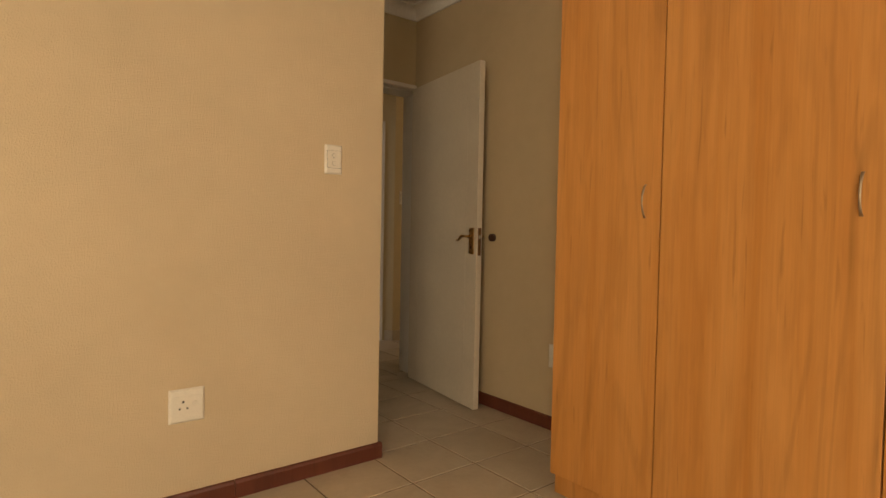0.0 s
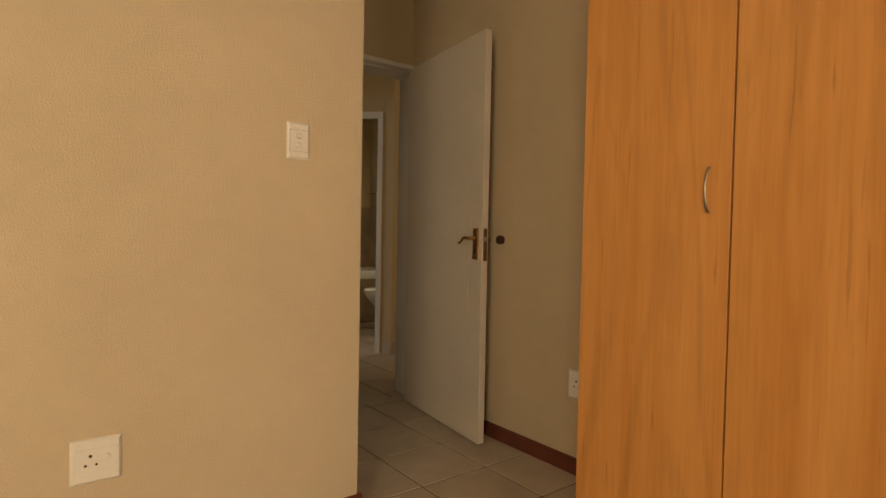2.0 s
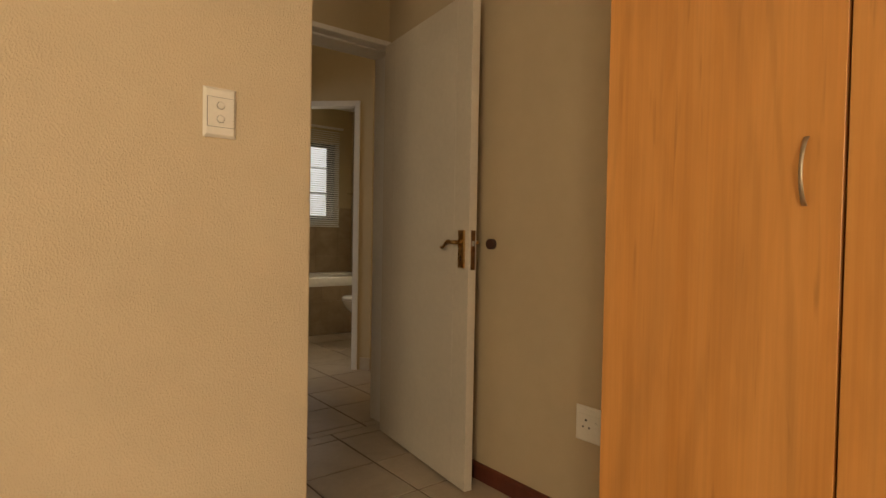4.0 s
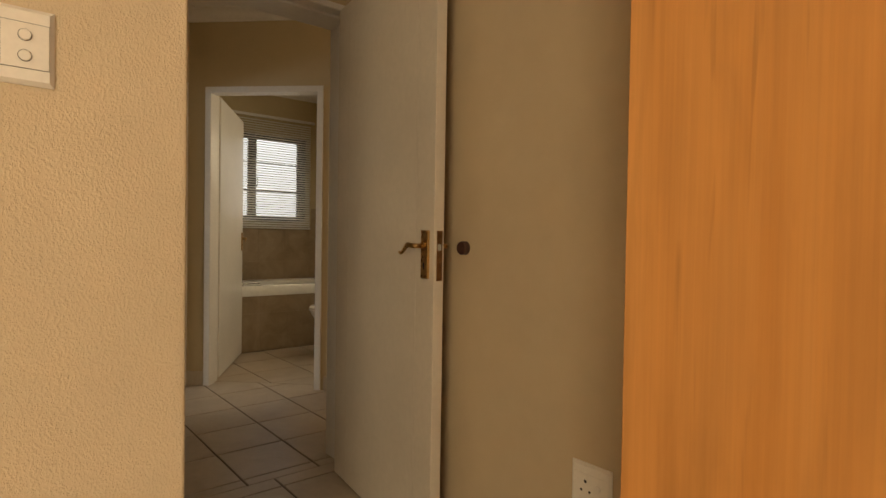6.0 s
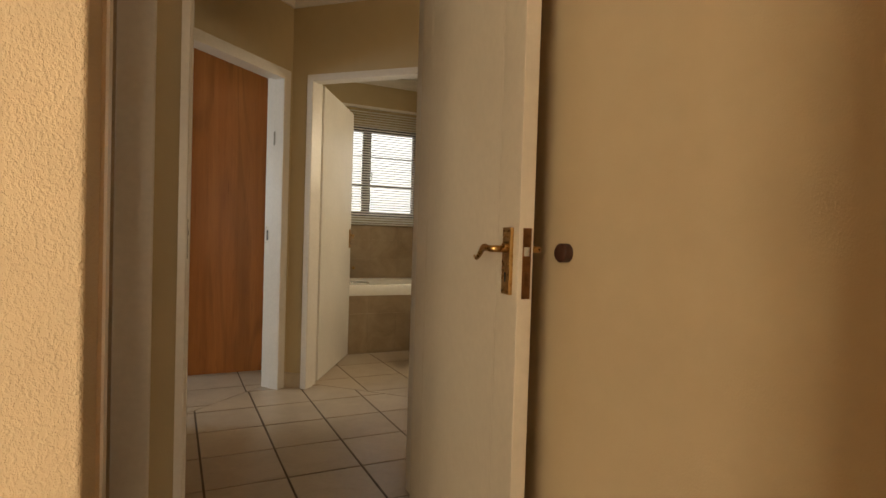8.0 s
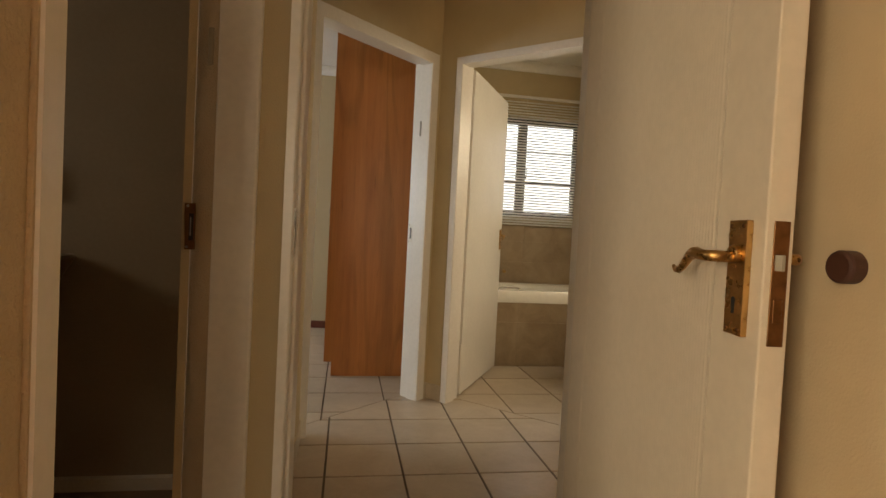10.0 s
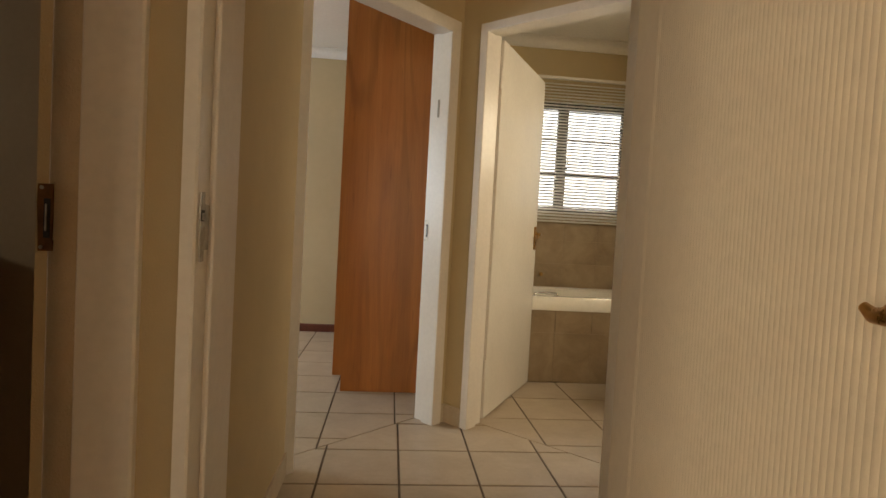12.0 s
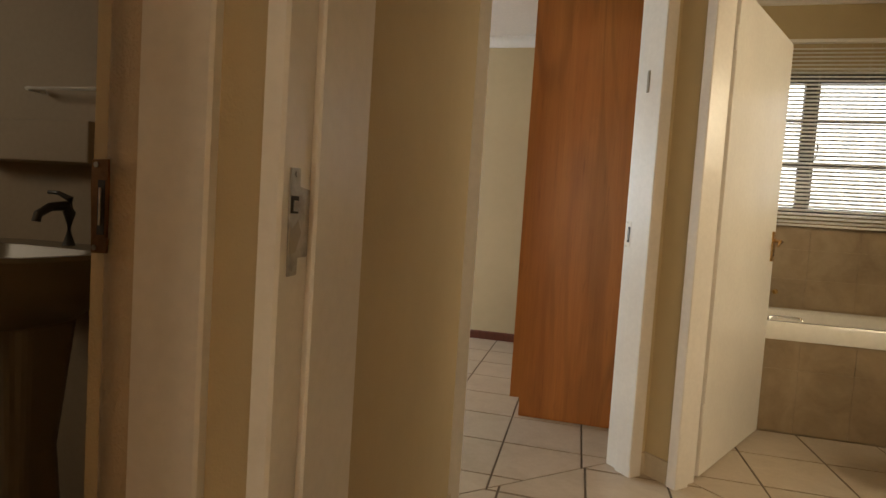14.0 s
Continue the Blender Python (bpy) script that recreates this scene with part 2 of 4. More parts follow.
def tube(points, radii, sides=12, flat=1.0):
    """A round bar along points; flat squeezes it across."""
    pts = [Vector(p) for p in points]
    rings = []
    for i, p in enumerate(pts):
        d = (pts[min(i + 1, len(pts) - 1)] - pts[max(i - 1, 0)]).normalized()
        side = d.cross(Vector((0, 0, 1)))
        side = side.normalized() if side.length > 0.05 else Vector((1, 0, 0))
        up = side.cross(d).normalized()
        r = radii[i] if isinstance(radii, (list, tuple)) else radii
        rings.append([p + side * (math.cos(2 * math.pi * k / sides) * r * flat) + up * (math.sin(2 * math.pi * k / sides) * r) for k in range(sides)])
    return loft(rings)


def disc(radius, depth, sides=28, bevel=0.0):
    """A round plug along +z from the origin."""
    def ring(r, z):
        return [(r * math.cos(2 * math.pi * k / sides), r * math.sin(2 * math.pi * k / sides), z) for k in range(sides)]
    if bevel:
        return loft([ring(radius, 0), ring(radius, depth - bevel), ring(radius - bevel * 0.35, depth - bevel * 0.3), ring(radius - bevel, depth)])
    return loft([ring(radius, 0), ring(radius, depth)])


def rounded(cx, cy, hx, hy, r, z, steps=6):
    pts = []
    for qx, qy, a0 in ((1, 1, 0), (-1, 1, 90), (-1, -1, 180), (1, -1, 270)):
        for k in range(steps + 1):
            a = radians(a0 + 90 * k / steps)
            pts.append((cx + qx * (hx - r) + r * math.cos(a), cy + qy * (hy - r) + r * math.sin(a), z))
    return pts


def swept(profile, p0, p1, inward):
    """A moulding from p0 to p1: profile points are (out of the wall, up)."""
    n = Vector((*inward, 0)).normalized()
    rings = [[Vector((*p, 0)) + n * a + Vector((0, 0, z)) for a, z in profile] for p in (p0, p1)]
    return loft(rings)


# ---- plan ----
CEIL = 2.60
YA = 2.102                       # face of the switch wall
XN = 1.323                       # face of the nook's ensuite wall
XB = 2.264                       # face of the doorstop wall
Y1, Y2 = 3.18, 3.37              # bedroom and hall face of the door wall
XH = 1.41                        # hall's long wall
C = Vector((2.12, 5.095))        # corner between the two slanted doorways
U = Vector((-0.737, -0.676))     # along the second bedroom's doorway
UN = Vector((-0.676, 0.737))
V = Vector((0.707, -0.707))      # along the bathroom doorway
VN = Vector((0.707, 0.707))
THICK = 0.118
TB = 0.118                       # bathroom wall
HEAD = 2.05


def structure(name, bm, material, label, category="wall"):
    return tagged(part(name, bm, material), label, category, kind="structure")


def slab(poly, z0, z1, bm=None):
    bm = bm or bmesh.new()
    return prism(bm, poly, z0, z1)


def rect(x0, x1, y0, y1):
    return [(x0, y0), (x1, y0), (x1, y1), (x0, y1)]


def strip(origin, along, inward, s0, s1, d0, d1):
    return [tuple(origin + along * s + inward * d) for s, d in ((s0, d0), (s1, d0), (s1, d1), (s0, d1))]


# floors (their tops are the grout beds; the tiles come last) and ceiling
YT = 3.262                       # joint under the bedroom door
T3, T4 = C + UN * 0.13, C + VN * 0.12
PC = Vector((2.115, 5.268))
P3, P4 = T3 + U * 1.15, T4 + V * 1.9
FLOOR_BED = structure("floor_bedroom", slab(rect(-2.6, 2.6, -3.3, YT), -0.2, -0.004), M_GROUT, "bedroom floor of cream tiles with brown grout", "floor")
FLOOR_HALL = structure("floor_hall", slab([(P3.x, YT), (5.4, YT), (5.4, P4.y), tuple(P4), tuple(PC), tuple(P3)], -0.2, -0.004), M_GROUT, "hall floor of cream tiles with brown grout", "floor")
FLOOR_TWO = structure("floor_second", slab([(-2.6, YT), (P3.x, YT), tuple(P3), tuple(PC), (PC.x, 7.8), (-2.6, 7.8)], -0.2, -0.004), M_GROUT, "second bedroom floor of cream tiles", "floor")
FLOOR_BATH = structure("floor_bathroom", slab([tuple(PC), tuple(P4), (5.4, P4.y), (5.4, 7.8), (PC.x, 7.8)], -0.2, -0.004), M_GROUT, "bathroom floor of cream tiles", "floor")
structure("ceiling", slab(rect(-2.6, 5.4, -3.3, 7.8), CEIL, CEIL + 0.15), M_CEIL, "white painted plaster ceiling", "ceiling")

# bedroom walls
b = slab(rect(-2.4, XN, YA, 2.24), 0, CEIL)
bmesh.ops.bevel(b, geom=[e for e in b.edges if abs(e.verts[0].co.x - XN) < 1e-4 and abs(e.verts[1].co.x - XN) < 1e-4 and abs(e.verts[0].co.y - YA) < 1e-4 and abs(e.verts[1].co.y - YA) < 1e-4], offset=0.007, segments=4, profile=0.5, affect="EDGES")
structure("wall_north", b, M_WALL, "beige stippled plaster wall with light switch and socket")
structure("wall_east", slab(rect(XB, 2.40, -3.15, Y1), 0, CEIL), M_EAST, "beige painted wall behind the open door, darkened as shade")
# The opening holds an added window that nothing else calls for.
b = slab(rect(-2.4, 0.15, -3.15, -3.0), 0, CEIL)
slab(rect(1.55, XB, -3.15, -3.0), 0, CEIL, b)
slab(rect(0.15, 1.55, -3.15, -3.0), 0, 0.82, b)
slab(rect(0.15, 1.55, -3.15, -3.0), 2.18, CEIL, b)
structure("wall_south", b, M_WALL, "plain beige plaster wall with an unseen window")
b = slab(rect(-2.4, -2.25, -3.0, -2.2), 0, CEIL)
slab(rect(-2.4, -2.25, -0.8, YA), 0, CEIL, b)
slab(rect(-2.4, -2.25, -2.2, -0.8), 0, 0.82, b)
slab(rect(-2.4, -2.25, -2.2, -0.8), 2.18, CEIL, b)
structure("wall_west", b, M_WALL, "plain beige plaster wall with an unseen window")

# wall between the nook and the ensuite, with its opening
EY0, EY1 = 2.262, 3.172
AE, EA, EN = Vector((XN, YA)), Vector((0.036, 0.99935)), Vector((-0.99935, 0.036))
ES0, ES1, ET = EY0 - YA, EY1 - YA, 0.148
b = slab(strip(AE, EA, EN, 0.1382, ES0, 0, ET), 0, CEIL)
slab(strip(AE, EA, EN, ES1, Y1 - YA - 0.001, 0, ET), 0, CEIL, b)
slab(strip(AE, EA, EN, ES0, ES1, 0, ET), HEAD + 0.02, CEIL, b)
structure("wall_ensuite", b, M_WALL, "beige plaster wall with an ensuite doorway")

# wall between bedroom and hall
DX0, DX1 = 1.447, 2.310
b = slab(rect(1.19, DX0 - 0.01, Y1, Y2), 0, CEIL)
slab(rect(DX1 + 0.012, 2.5, Y1, Y2), 0, CEIL, b)
slab(rect(DX0 - 0.01, DX1 + 0.012, Y1, Y2), HEAD + 0.02, CEIL, b)
structure("wall_doorway", b, M_HALL, "beige wall round the bedroom doorway")

# hall
structure("wall_hall", slab([(1.27, Y2), (XH, Y2), (XH, 4.444), tuple(C + U * 0.963 + UN * THICK), (1.27, 4.56)], 0, CEIL), M_HALL, "olive beige painted hall wall")
b = slab(strip(C, U, UN, 0.0, 0.080, 0, THICK), 0, CEIL)
slab(strip(C, U, UN, 0.960, 0.963, 0, THICK), 0, CEIL, b)
slab(strip(C, U, UN, 0.080, 0.960, 0, THICK), HEAD + 0.02, CEIL, b)
structure("wall_slanted_west", b, M_HALL, "olive beige slanted wall round a bedroom doorway")
b = slab(strip(C, V, VN, 0.0, 0.130, 0, TB), 0, CEIL)
slab(strip(C, V, VN, 0.95, 1.06, 0, TB), 0, CEIL, b)
slab(strip(C, V, VN, 0.130, 0.95, 0, TB), HEAD + 0.02, CEIL, b)
structure("wall_slanted_east", b, M_HALL, "olive beige slanted wall round the bathroom doorway")
q = C + UN * THICK
w = C + VN * TB
structure("wall_between_rooms", slab([tuple(C), tuple(w), (2.30, 5.30), (2.30, 7.41), (2.22, 7.41), (2.22, 5.26), tuple(q)], 0, CEIL), M_HALL, "beige wall between bathroom and second bedroom")
R = C + V * 1.06
structure("wall_passage_north", slab([tuple(R), (5.0, R.y), (5.0, R.y + 0.15), tuple(R + VN * TB)], 0, CEIL), M_HALL, "beige passage wall")
structure("wall_passage_end", slab(rect(4.85, 5.0, 1.05, R.y), 0, CEIL), M_HALL, "plain beige passage wall")
# Added, unseen space that lets the hall lamp reach the slanted walls.
structure("wall_unseen_west", slab(rect(2.401, 2.5, 1.05, Y1 - 0.001), 0, CEIL), M_HALL, "plain beige wall of an added, unseen space")
b = slab(rect(2.5, 2.75, 1.05, 1.2), 0, CEIL)
slab(rect(3.75, 4.85, 1.05, 1.2), 0, CEIL, b)
slab(rect(2.75, 3.75, 1.05, 1.2), 0, 0.6, b)
slab(rect(2.75, 3.75, 1.05, 1.2), 2.3, CEIL, b)
structure("wall_unseen_south", b, M_HALL, "plain beige wall of an added, unseen space, with a window")
structure("floor_living", slab(rect(2.601, 5.4, 1.0, YT - 0.001), -0.2, -0.002), M_TILE, "cream tiled floor of an added, unseen space", "floor")

# second bedroom
structure("wall_second_south", slab(rect(-2.1, 1.27, 4.42, 4.56), 0, CEIL), M_HALL, "plain beige wall")
structure("wall_second_north", slab(rect(-2.1, 2.36, 7.41, 7.55), 0, CEIL), M_HALL, "beige wall with a brown skirting")
b = slab(rect(-2.1, -1.95, 4.56, 5.1), 0, CEIL)
slab(rect(-2.1, -1.95, 6.9, 7.41), 0, CEIL, b)
slab(rect(-2.1, -1.95, 5.1, 6.9), 0, 0.9, b)
slab(rect(-2.1, -1.95, 5.1, 6.9), 2.1, CEIL, b)
structure("wall_second_west", b, M_HALL, "plain beige wall with a window")

# bathroom
BY, BX = 6.62, 3.95
WX0, WX1, WZ0, WZ1 = 2.595, 3.775, 1.20, 2.12
b = slab(rect(2.36, WX0, BY, BY + 0.2), 0, CEIL)
slab(rect(WX1, BX + 0.14, BY, BY + 0.2), 0, CEIL, b)
slab(rect(WX0, WX1, BY, BY + 0.2), 0, WZ0, b)
slab(rect(WX0, WX1, BY, BY + 0.2), WZ1, CEIL, b)
structure("wall_bath_north", b, M_HALL, "beige bathroom wall with a window above the bath")
# The gap in this wall is for the added side window.
b = slab(rect(BX, BX + 0.14, R.y + 0.15, 4.55), 0, CEIL)
slab(rect(BX, BX + 0.14, 5.45, BY), 0, CEIL, b)
slab(rect(BX, BX + 0.14, 4.55, 5.45), 0, 1.46, b)
slab(rect(BX, BX + 0.14, 4.55, 5.45), 2.1, CEIL, b)
structure("wall_bath_east", b, M_HALL, "beige bathroom wall behind the toilet")

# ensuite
structure("wall_ensuite_north", slab(rect(-1.15, 1.27, 3.95, 4.09), 0, CEIL), M_ENS, "ensuite wall, coloured dark as if unlit")
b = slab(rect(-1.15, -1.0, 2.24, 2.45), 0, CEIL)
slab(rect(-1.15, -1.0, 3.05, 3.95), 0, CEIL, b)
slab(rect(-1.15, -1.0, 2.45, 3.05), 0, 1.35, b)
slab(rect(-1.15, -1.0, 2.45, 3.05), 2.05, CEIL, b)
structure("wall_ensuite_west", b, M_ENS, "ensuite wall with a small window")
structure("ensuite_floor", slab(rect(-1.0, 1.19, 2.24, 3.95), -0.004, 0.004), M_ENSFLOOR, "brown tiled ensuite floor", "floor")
structure("ensuite_lining", slab(rect(-1.0, 1.19, 2.241, 2.25), 0.004, CEIL), M_ENS, "ensuite wall face, coloured dark as if unlit")

# ---- cornices and skirtings ----
COVE = [(0.0, 0.005), (0.012, 0.005), (0.016, 0.012)] + [(0.016 + 0.062 * (1 - math.cos(radians(a))), 0.01 + 0.06 * math.sin(radians(a))) for a in (15, 30, 45, 60, 75, 90)] + [(0.088, 0.072), (0.088, 0.08), (0.0, 0.08)]


def cornice(p0, p1, inward):
    bm = swept([(a, CEIL - 0.08 + z) for a, z in COVE], p0, p1, inward)
    structure("cornice", bm, M_CORNICE, "white coved plaster cornice along the ceiling", "cornice")


cornice((XN, Y1), (XB, Y1), (0, -1))
cornice((XB, -3.0), (XB, Y1), (-1, 0))
cornice((-2.25, YA), (XN, YA), (0, -1))
cornice((XN, YA), (XN, Y1), (1, 0))
cornice((XH, Y2), (XH, 4.45), (1, 0))
cornice(tuple(C + U * 0.963), tuple(C), -UN)
cornice(tuple(C), tuple(R), -VN)
cornice((2.36, BY), (BX, BY), (0, -1))
cornice((2.36, 5.25), (2.36, BY), (1, 0))
cornice((BX, 4.5), (BX, BY), (-1, 0))
cornice((-1.95, 7.41), (2.22, 7.41), (0, -1))
cornice((XH, Y2), (2.5, Y2), (0, 1))

WOODSKIRT = [(0, 0), (0.013, 0), (0.013, 0.058), (0.009, 0.068), (0.004, 0.072), (0, 0.072)]


def skirting(p0, p1, inward, material=M_SKIRT, label="red-brown varnished wooden skirting board", profile=WOODSKIRT):
    structure("baseboard", swept(profile, p0, p1, inward), material, label, "skirting board")


skirting((-2.25, YA), (0.665, YA), (0, -1))
skirting((0.668, YA), (XN + 0.013, YA), (0, -1))
skirting((XN, YA), (XN + 0.005, EY0 - 0.02), (1, 0))
skirting((XB, 1.396), (XB, Y1), (-1, 0))
skirting((-1.95, 7.41), (2.22, 7.41), (0, -1))
TILESKIRT = [(0, 0), (0.009, 0), (0.009, 0.092), (0.007, 0.095), (0, 0.095)]
for p0, p1, n in (((XH, Y2), (XH, 4.44), (1, 0)), (tuple(C + U * 0.06), tuple(C), tuple(-UN)), (tuple(C), tuple(C + V * 0.12), tuple(-VN)),
                  (tuple(C + V * 0.985), tuple(R), tuple(-VN)), (tuple(R), (4.85, R.y), (0, -1))):
    skirting(p0, p1, n, M_HSKIRT, "tan tiled hall skirting", TILESKIRT)
skirting((-0.99, 3.95), (1.26, 3.95), (0, -1), M_PLASTIC, "white skirting in the dark ensuite", [(0, 0), (0.02, 0), (0.02, 0.05), (0, 0.055)])


# ---- door frames ----
def door_frame(name, origin, along, inward, s0, s1, depth, rebate_near, label, face=0.048, proud=0.016, stop=0.016):
    """A pressed steel frame lining an opening from s0 to s1; rebate_near: the leaf shuts on the near face."""
    root = thing(name, Matrix(), label, "door frame", kind="structure")
    reb = 0.05
    # plan profile of a jamb: a = away from the opening's middle, d = depth from the near face
    if rebate_near:
        prof = [(face, 0.0), (face, -proud), (0.004, -proud), (0, -proud + 0.004), (0, reb), (-stop + 0.003, reb), (-stop, reb + 0.003), (-stop, depth + proud - 0.004), (-stop + 0.004, depth + proud), (face, depth + proud), (face, depth)]
    else:
        e = depth - reb
        prof = [(face, 0.0), (face, -proud), (-stop + 0.004, -proud), (-stop, -proud + 0.004), (-stop, e - 0.003), (-stop + 0.003, e), (0, e), (0, depth + proud - 0.004), (0.004, depth + proud), (face, depth + proud), (face, depth)]
    back = [(0.02, depth), (0.02, 0.0)]
    ring = prof + back
    o3, a3, i3 = Vector((*origin, 0)), Vector((*along, 0)), Vector((*inward, 0))
    for sgn, s in ((-1, s0), (1, s1)):
        pts = [o3 + a3 * (s + sgn * a) + i3 * d for a, d in ring]
        part("jamb", loft([pts, [p + Vector((0, 0, HEAD)) for p in pts]]), M_WHITE, root)
    rings = []
    for s in (s0 - face, s1 + face):
        rings.append([o3 + a3 * s + i3 * d + Vector((0, 0, HEAD + a)) for a, d in ring])
    part("head", loft(rings), M_WHITE, root)
    return root


V2 = lambda x, y: Vector((x, y))
frame_bed = door_frame("door_1", V2(0, Y1), V2(1, 0), V2(0, 1), DX0 + 0.012, DX1, Y2 - Y1, True, "white painted steel frame of the bedroom doorway", 0.026, 0.016, 0.010)
frame_ens = door_frame("door_2", AE, EA, EN, ES0 + 0.012, ES1, ET, False, "white painted steel frame of the ensuite doorway", 0.03, 0.004, 0.008)
frame_second = door_frame("door_3", C, U, UN, 0.086, 0.946, THICK, False, "white painted steel frame of a slanted bedroom doorway")
frame_bath = door_frame("door_4", C, V, VN, 0.152, 0.935, TB, False, "white painted steel frame of a slanted bathroom doorway", 0.026)


def strike_plate(parent, m, w, h, style="worn", metal_face=M_STEEL):
    """A strike plate with narrow screw tabs and a wide lip, its face along local x and z, facing -y."""
    wide = w / 2 + (0.006 if style == "worn" else 0.0)
    tab = 0.002 if style == "worn" else w / 2
    outline = [(-w / 2 + 0.003, -h / 2), (tab, -h / 2 + 0.001), (tab + 0.001, -h * 0.335), (wide - 0.001, -h * 0.33), (wide, -h * 0.1), (wide, h * 0.31), (tab, h * 0.33), (tab - 0.001, h / 2), (-w / 2 + 0.001, h / 2 - 0.001), (-w / 2, h * 0.2), (-w / 2 + 0.002, -h * 0.15)]
    root = part("strike_plate", moved(slab(outline, -0.001, 0.0022), m @ pose(0, 0, 0, 90)), metal_face, parent, "worn steel strike plate with flaked paint")
    if style == "worn":
        # The hole is a near-black sheet on the plate, its shade painted.
        part("latch_hole", moved(box(-w * 0.46, -w * 0.04, -0.0030, -0.0018, h * 0.08, h * 0.24), m), M_DARK, root)
        part("latch_tongue", moved(box(-w * 0.34, -w * 0.1, -0.0046, -0.0028, h * 0.1, h * 0.2, 0.0006, 1), m), M_STEEL, root)
        part("paint_flake", moved(slab([(-w * 0.5, -h * 0.3), (-w * 0.1, -h * 0.28), (w * 0.2, -h * 0.1), (0, h * 0.02), (-w * 0.3, -h * 0.06), (-w * 0.48, -h * 0.04)], 0.002, 0.0027), m @ pose(0, 0, 0, 90)), M_STEEL2, root, "grey paint left on the plate")
    else:
        part("latch_hole", moved(box(-w * 0.05, w * 0.36, -0.0030, -0.0018, -h * 0.30, h * 0.28), m), M_DARK, root)
        part("latch_tongue", moved(box(w * 0.05, w * 0.16, -0.0046, -0.0028, -h * 0.2, h * 0.2, 0.0004, 1), m), M_STEEL, root)
    for z in (-h * 0.44, h * 0.44):
        part("screw", moved(disc(0.0035, 0.0012, 10), m @ pose(-w * 0.2, -0.0022, z, 90)), M_STEEL, root)
    return root


strike_plate(frame_bed, pose(DX0 + 0.0125, 3.20, 1.017, 0, 0, 90), 0.040, 0.125)
strike_plate(frame_ens, pose(1.211, EY1 - 0.0012, 1.02, 0, 0, -2), 0.026, 0.115, "slot", M_PLATE)
a = math.degrees(math.atan2(U.y, U.x))
p = C + U * 0.0855 + UN * 0.112
strike_plate(frame_second, pose(p.x, p.y, 1.017, 0, 0, a + 90), 0.03, 0.115, "slot", M_PLASTIC)
for root, m in ((frame_ens, pose(1.249, EY1 - 0.0165, 1.46)), (frame_second, pose(*(C + U * 0.1025 + UN * 0.055), 1.652, 0, 0, a + 90))):
    part("keeper_slot", moved(box(-0.006, 0.006, -0.003, 0.002, -0.045, 0.045, 0.001, 1), m), M_STEEL2, root, "dull narrow keeper slot")


# ---- bedroom door leaf ----
def lever(parent, m, flip=1):
    """A scrolled lever handle on a back plate; the door's face is local xz, facing -y; the lever points along +x."""
    plate = part("handle_plate", moved(box(-0.021, 0.021, -0.009, 0, -0.115, 0.04, 0.0015, 2), m), M_BRASS, parent, "antique brass back plate with a keyhole")
    for x, z in ((-0.014, 0.032), (0.014, 0.032), (-0.014, -0.107), (0.014, -0.107)):
        part("screw", moved(disc(0.0032, 0.002, 10, 0.0008), m @ pose(x, -0.0085, z, 90)), M_PLATE, plate)
    # Keyhole shade as a near-black shape on the uncut plate.
    part("keyhole", moved(loft([[(0.0045 * math.cos(t), -0.0098 + k * 0.001, -0.068 + 0.0045 * math.sin(t)) if math.sin(t) > -0.5 else (0.003 * (1 if math.cos(t) > 0 else -1), -0.0098 + k * 0.001, -0.086) for t in [2 * math.pi * i / 14 for i in range(14)]] for k in (0, 1)]), m), M_DARK, plate)
    part("rose", moved(disc(0.0125, 0.008, 20, 0.002), m @ pose(0, -0.009, -0.006, 90)), M_BRASS, plate)
    pts = [(0, -0.008, 0), (0, -0.028, 0), (0.002, -0.043, 0), (0.009, -0.050, 0), (0.020, -0.051, 0.0005), (0.034, -0.051, 0.002), (0.044, -0.051, 0.0015), (0.054, -0.051, -0.003), (0.064, -0.051, -0.011), (0.074, -0.051, -0.019), (0.084, -0.051, -0.0245), (0.094, -0.051, -0.025), (0.102, -0.051, -0.021)]
    rad = [0.008, 0.008, 0.008, 0.0078, 0.0075, 0.009, 0.009, 0.0082, 0.0074, 0.0065, 0.0058, 0.005, 0.0036]
    smooth(part("lever", moved(tube(pts, rad, 14, 0.85), m @ pose(0, 0.005, -0.010)), M_BRASS, plate, "antique brass scrolled lever"), 50)
    return plate


